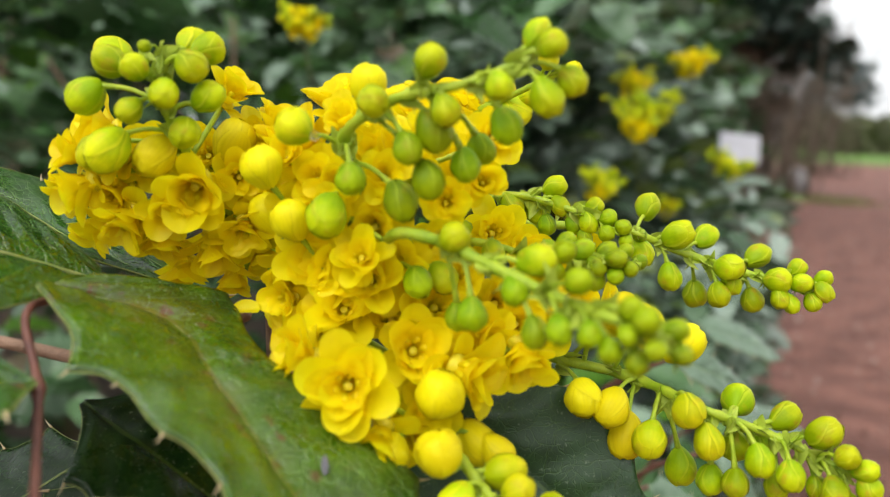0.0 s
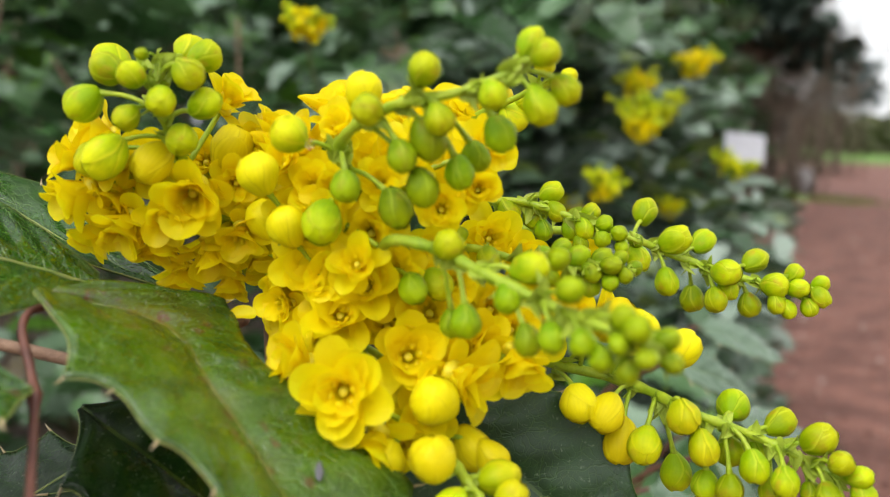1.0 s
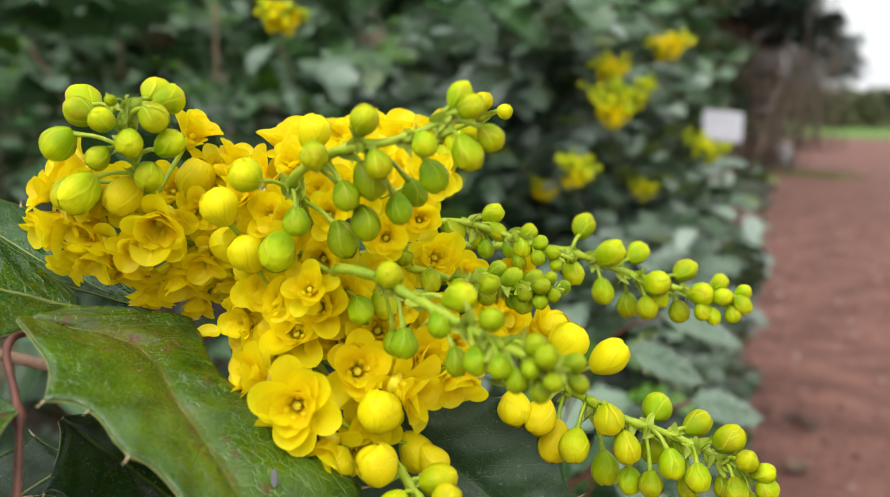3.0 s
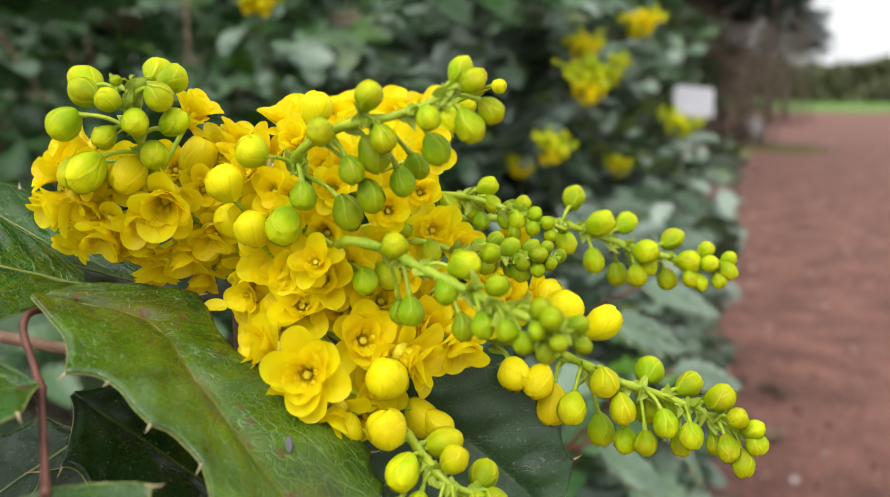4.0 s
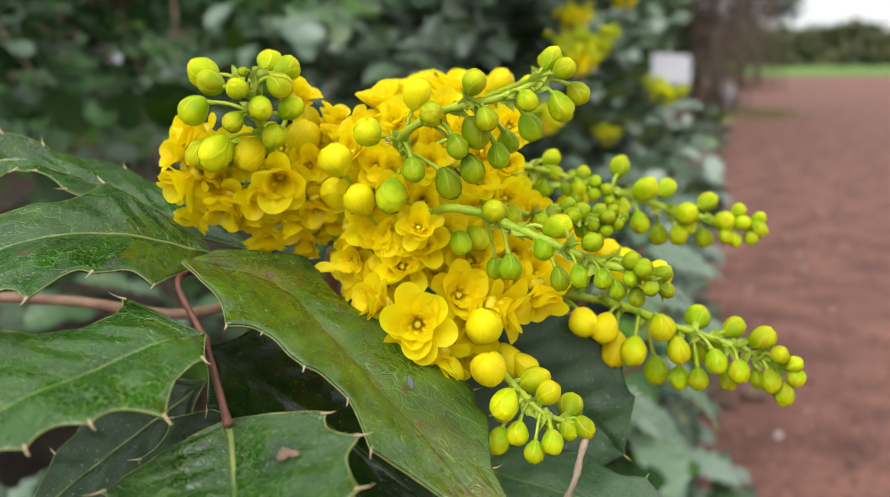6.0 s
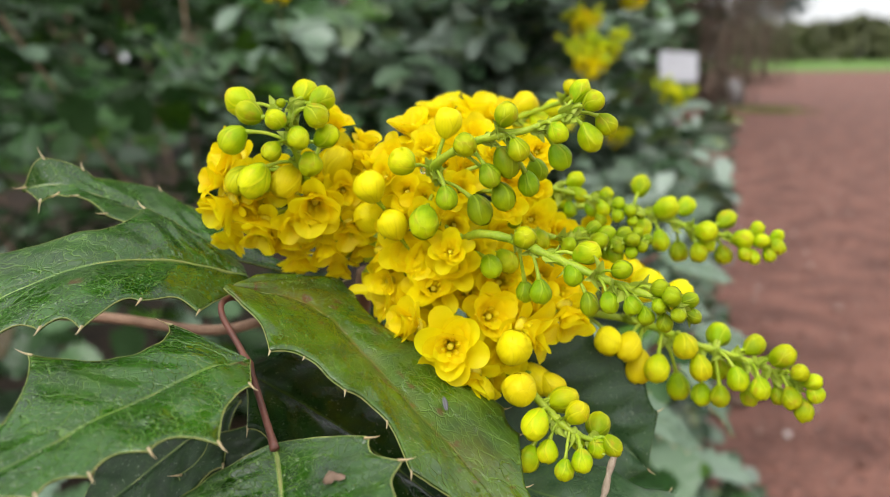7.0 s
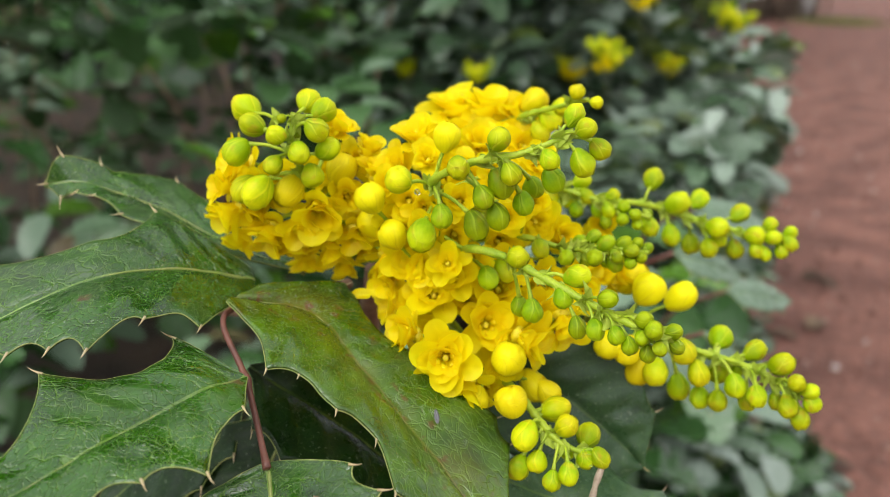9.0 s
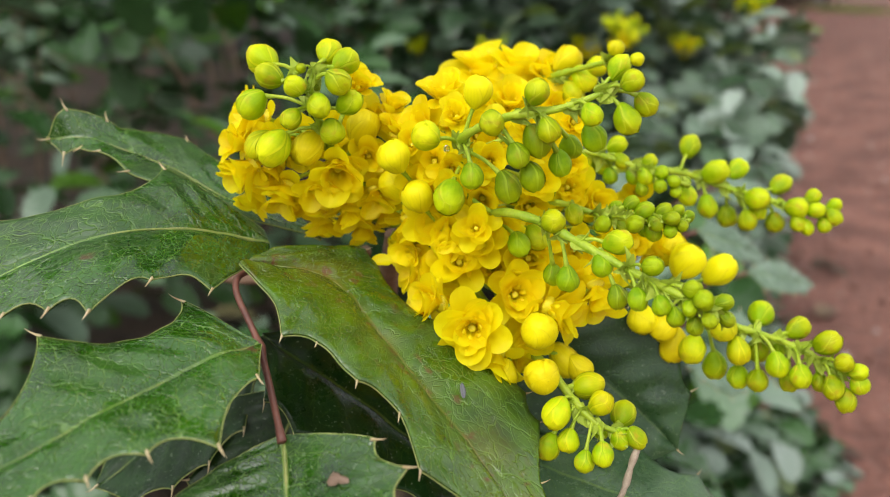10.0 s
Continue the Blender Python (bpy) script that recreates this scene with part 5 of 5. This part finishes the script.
# ---- flower clusters farther along the shrub ----
def far_cluster(place, size, green=0.3):
    ob = thing("flower_cluster", place, "yellow flower cluster with lime buds among shrub leaves", "flower cluster", "flower clusters along the shrub")
    stem_end = Vector(place) + Vector((0.012, 0.05, -0.07))
    part("stem", tube("stem", spline([stem_end, Vector(place) + Vector((0.004, 0.012, -0.03)), Vector(place)], 6), 0.0008, STEM_DARK, 6), ob)
    for k in range(5):
        way = Vector((math.cos(k * 1.256 + size * 90), math.sin(k * 1.256 + size * 90), rng.uniform(0.3, 1.3))).normalized()
        line = [Vector(place) + way * size * s for s in (0, 0.5, 1)]
        spike = part("raceme", tube("raceme", line, 0.0008, STEM, 6), ob)
        for j in range(11):
            s = 0.15 + 0.85 * j / 10
            off = Vector((rng.gauss(0, 1), rng.gauss(0, 1), rng.gauss(0, 1))).normalized() * (0.006 * min(1, size / 0.024) * (1.25 - s * 0.6))
            p = Vector(place) + way * size * s + off
            if s < 0.75 - green and j % 2 == 0:
                part("flower", OPEN_SMALL, spike, facing(p, off + way * 0.003, 0.0065 * min(1, size / 0.024), rng.uniform(0, 6)))
            else:
                tone = 3 if s < 0.85 - green else (2 if s < 0.95 - green * 0.5 else 1)
                part("bud", BUD_MESHES[(tone, j % 3)], spike, facing(p, off, 0.0032 * min(1, size / 0.024) * (1.15 - 0.45 * s), 0))
    return ob


def open_small():
    """A whole small flower in one mesh, for clusters far off."""
    verts, faces, uvs = [], [], []
    for src, count, tilt, grow in ((SEPALS[0], 6, 0.0, 1.0), (PETALS[0], 6, 0.5, 1.0)):
        for k in range(count):
            start = len(verts)
            turn = Matrix.Rotation(2 * math.pi * (k + tilt) / count, 4, "Z")
            verts += [turn @ v.co for v in src.vertices]
            uvs += [(0.5, 0.7)] * len(src.vertices)
            faces += [tuple(start + i for i in p.vertices) for p in src.polygons]
    return mesh_of("flower", verts, faces, PETAL, uvs)


OPEN_SMALL = open_small()
for place, size, green in CLUSTERS:
    far_cluster(place, size, green)


rng = random.Random(42)
# ---- pebbles on the path ----
def pebble():
    bm = bmesh.new()
    bmesh.ops.create_icosphere(bm, subdivisions=1, radius=1)
    v = [tuple(x.co) for x in bm.verts]
    f = [tuple(i.index for i in p.verts) for p in bm.faces]
    bm.free()
    return v, f


pv, pf = pebble()
stones = []
for _ in range(14000):
    y = -0.4 + 5.0 * rng.random() ** 1.6
    x = hedge_edge(y) - 0.03 + 2.6 * rng.random() ** 1.3
    r = 0.0018 + 0.0062 * rng.random() ** 4
    stones.append(pose(x, y, r * 0.25, rng.uniform(0, 360), rng.uniform(0, 360), rng.uniform(0, 360)) @ Matrix.Diagonal((r, r * rng.uniform(0.6, 1), r * rng.uniform(0.4, 0.8), 1)))
joined("gravel", pv, pf, stones, PEBBLE, "loose small stones and grit on the path", "gravel")
litter = []
for _ in range(700):
    y = 0.1 + 3.5 * rng.random() ** 1.4
    x = hedge_edge(y) + 0.15 - 0.8 * rng.random()
    s = rng.uniform(0.02, 0.045)
    litter.append(pose(x, y, 0.004 + 0.004 * rng.random(), rng.uniform(-15, 15), rng.uniform(-15, 15), rng.uniform(0, 360)) @ Matrix.Diagonal((s, s, s, 1)))
LITTER = foliage_material("fallen_leaves", [(0.0, (0.07, 0.04, 0.025)), (0.7, (0.16, 0.10, 0.06)), (1.0, (0.28, 0.20, 0.13))], 0.8, 0.03, 60)
joined("fallen_leaves", LEAFLET_V, LEAFLET_F, litter, LITTER, "brown fallen leaves under the shrub", "fallen leaves")


rng = random.Random(43)
# ---- farther plants ----
def leaf_cloud(centre, radii, count, size, seed):
    r = random.Random(seed)
    out = []
    for _ in range(count):
        d = Vector((r.gauss(0, 1), r.gauss(0, 1), r.gauss(0, 1))).normalized() * r.random() ** 0.4
        p = Vector(centre) + Vector((d.x * radii[0], d.y * radii[1], d.z * radii[2]))
        s = size * r.uniform(0.6, 1.3)
        out.append(pose(*p, r.uniform(-60, 60), r.uniform(-60, 60), r.uniform(0, 360)) @ Matrix.Diagonal((s, s, s, 1)))
    return out


def simple_leaf():
    v = [(0, 0, 0), (0.28, 0.3, 0.05), (0.24, 0.7, 0.02), (0, 1, -0.1), (-0.24, 0.7, 0.02), (-0.28, 0.3, 0.05), (0, 0.35, -0.02), (0, 0.7, -0.03)]
    f = [(0, 1, 6), (1, 2, 7), (1, 7, 6), (2, 3, 7), (7, 3, 4), (7, 4, 5), (7, 5, 6), (6, 5, 0)]
    return v, f


SV, SF = simple_leaf()
cloud = []
# Unseen upper growth is added to block sky and darken the leaves' reflections.
for k in range(160):
    x = -5.0 + 5.5 * rng.random()
    y = 3.6 + 1.6 * rng.random() - 0.15 * x
    cloud += leaf_cloud((x, y, 0.35 + 4.3 * rng.random() ** 1.1), (0.8, 0.55, 0.6), 480, 0.145, k)
for k in range(34):
    y = 5.0 + 1.2 * rng.random()
    cloud += leaf_cloud((y * (0.02 + 0.115 * rng.random()), y, 0.2 + 2.6 * rng.random()), (0.36, 0.4, 0.42), 420, 0.11, 100 + k)
for k in range(12):
    y = 7.6 + 0.8 * rng.random()
    cloud += leaf_cloud((y * (0.15 + 0.10 * rng.random()), y, 0.3 + 2.9 * (k + 0.5) / 12), (0.4, 0.3, 0.45), 420, 0.13, 150 + k)
joined("evergreen_shrub", SV, SF, cloud, EVERGREEN, "tall dark evergreen shrubs behind the flower bed", "shrub")


def conifer(place, height, girth, low, reach, boughs, seed, label, needles, clump=260, leaf=0.16, arc=(0, 6.28)):
    """A tree with a tapered trunk, limbs, and a crown of many small sprays."""
    r = random.Random(seed)
    ob = thing("tree", place, label, "tree")
    p = Vector(place)
    trunk = spline([p + Vector((0, 0, -0.1)), p + Vector((0.02 * height, 0, height * 0.4)), p + Vector((0, 0, height))], 14)
    part("trunk", tube("trunk", trunk, [girth * (1.25 if i == 0 else 1.0 - 0.06 * i) for i in range(14)], BARK, 14), ob)
    poses = []
    for k in range(boughs):
        h = low + (height - low) * (k + 0.5) / boughs
        w = r.uniform(*arc)
        length = reach * (1.1 - 0.7 * k / boughs) * r.uniform(0.7, 1.1)
        start = p + Vector((0, 0, h))
        end = start + Vector((math.cos(w) * length, math.sin(w) * length, -0.12 * length))
        limb = spline([start, start.lerp(end, 0.5) + Vector((0, 0, 0.08 * length)), end], 8)
        part("limb", tube("limb", limb, [girth * 0.22 * (1 - 0.11 * i) for i in range(8)], BARK, 7), ob)
        for q in limb[2:]:
            poses += leaf_cloud(q + Vector((0, 0, -0.05)), (0.30 * length * 0.5 + 0.1, 0.30 * length * 0.5 + 0.1, 0.16 * length + 0.05), clump // 6, leaf, r.randrange(9999))
    crown = joined("crown", SV, SF, [Matrix.Translation(-p) @ m for m in poses], needles, "", "")
    crown.parent = ob
    for key in ("kind",):
        del crown[key]
    return ob


conifer((1.86, 7.7, 0), 7.5, 0.20, 1.15, 0.72, 64, 3, "large dark conifer with a thick brown trunk", NEEDLES, 480, 0.13)
conifer((8.8, 25.0, 0), 3.2, 0.09, 1.55, 1.35, 13, 5, "spreading blue-grey pine with flat boughs against the sky", PINE, 150, 0.17)
far = []
for k in range(150):
    far += leaf_cloud((20 + 60 * k / 150 + rng.uniform(-1, 1), 62 + rng.uniform(-2, 2), 0.2 + 1.9 * rng.random()), (1.7, 1.2, 0.9), 190, 0.6, 500 + k)
joined("far_hedge", SV, SF, far, FAR_HEDGE, "long clipped hedge at the lawn's far side", "hedge")
def thicket(place, spread, tall, count, width, material, label):
    """A leafless shrub: many thin upright shoots that fan out from one foot, each with side twigs."""
    v_all, f_all = [], []
    for _ in range(count):
        w, h = rng.uniform(0, 6.28), tall * rng.uniform(0.35, 1.0)
        foot = Vector((place[0] + rng.gauss(0, spread[0]), place[1] + rng.gauss(0, spread[1]), -0.02))
        end = foot + Vector((math.cos(w) * 0.2 * h, math.sin(w) * 0.2 * h, h))
        line = spline([foot, foot.lerp(end, 0.5) + Vector((rng.gauss(0, 0.05), 0, 0.1)), end], 6)
        v, f = tube_data(line, [width * k for k in (1.0, 0.9, 0.75, 0.6, 0.45, 0.25)], 5, len(v_all))
        v_all += v
        f_all += f
        for k in (2, 3, 4):
            side = line[k] + Vector((rng.gauss(0, 0.16), rng.gauss(0, 0.10), rng.uniform(0.05, 0.25))) * tall * 0.5
            v, f = tube_data([line[k], line[k].lerp(side, 0.5) + Vector((0, 0, 0.02)), side], [width * 0.5, width * 0.4, width * 0.2], 4, len(v_all))
            v_all += v
            f_all += f
    return tagged(new("bare_shrub", mesh_of("bare_shrub", v_all, f_all, material)), label, "shrub", kind="stuff")


thicket((4.5, 14.0), (0.35, 0.4), 3.2, 110, 0.009, BARK, "leafless grey-brown shrub beside the path")
thicket((2.06, 8.3), (0.25, 0.30), 2.3, 300, 0.011, THICKET, "dense brown leafless thicket under the conifer")

rng = random.Random(44)
tuft = []
for _ in range(1500):
    x, y = 2.62 + rng.gauss(0, 0.13), 7.35 + rng.gauss(0, 0.22)
    s = rng.uniform(0.02, 0.045)
    tuft.append(pose(x, y, 0, rng.uniform(40, 85), 0, rng.uniform(0, 360)) @ Matrix.Diagonal((s * 0.25, s, s, 1)))
BLADE = foliage_material("grass_blades", [(0.0, (0.16, 0.19, 0.05)), (1.0, (0.32, 0.31, 0.11))], 0.7, 0.1, 20)
joined("grass", SV, SF, tuft, BLADE, "patch of short grass at the edge of the path", "grass")


# ---- small things by the shrub ----
def rounded_box(name, dims, bevel, material):
    bm = bmesh.new()
    bmesh.ops.create_cube(bm, size=1)
    bmesh.ops.scale(bm, vec=dims, verts=bm.verts)
    bmesh.ops.bevel(bm, geom=list(bm.edges), offset=bevel, segments=3, affect="EDGES")
    me = bpy.data.meshes.new(name)
    bm.to_mesh(me)
    bm.free()
    me.materials.append(material)
    return me


plate = thing("plant_label", (0.584, 2.255, 0), "blank white plate on a thin grey stake", "plant label")
part("stake", tube("stake", [Vector((0.584, 2.271, -0.02)), Vector((0.584, 2.269, 0.2)), Vector((0.584, 2.267, 0.40))], 0.006, IRON, 8), plate)
part("plate", rounded_box("plate", (0.100, 0.006, 0.072), 0.0025, WHITE), plate, pose(0.584, 2.25, 0.411, -12, 4, 8))


def boulder():
    bm = bmesh.new()
    bmesh.ops.create_icosphere(bm, subdivisions=4, radius=1)
    for v in bm.verts:
        n = noise.noise(v.co * 1.4) * 0.28 + noise.noise(v.co * 4) * 0.08
        v.co = Vector((v.co.x * 0.19, v.co.y * 0.16, v.co.z * 0.17)) * (1 + n)
    me = bpy.data.meshes.new("boulder")
    bm.to_mesh(me)
    bm.free()
    me.materials.append(STONE)
    me.polygons.foreach_set("use_smooth", [True] * len(me.polygons))
    return me


rock = tagged(new("boulder", boulder()), "pale grey rounded boulder at the path's edge", "boulder")
rock.matrix_basis = pose(2.66, 8.3, 0.10, 0, 0, 20) @ Matrix.Diagonal((0.72, 0.72, 0.8, 1))
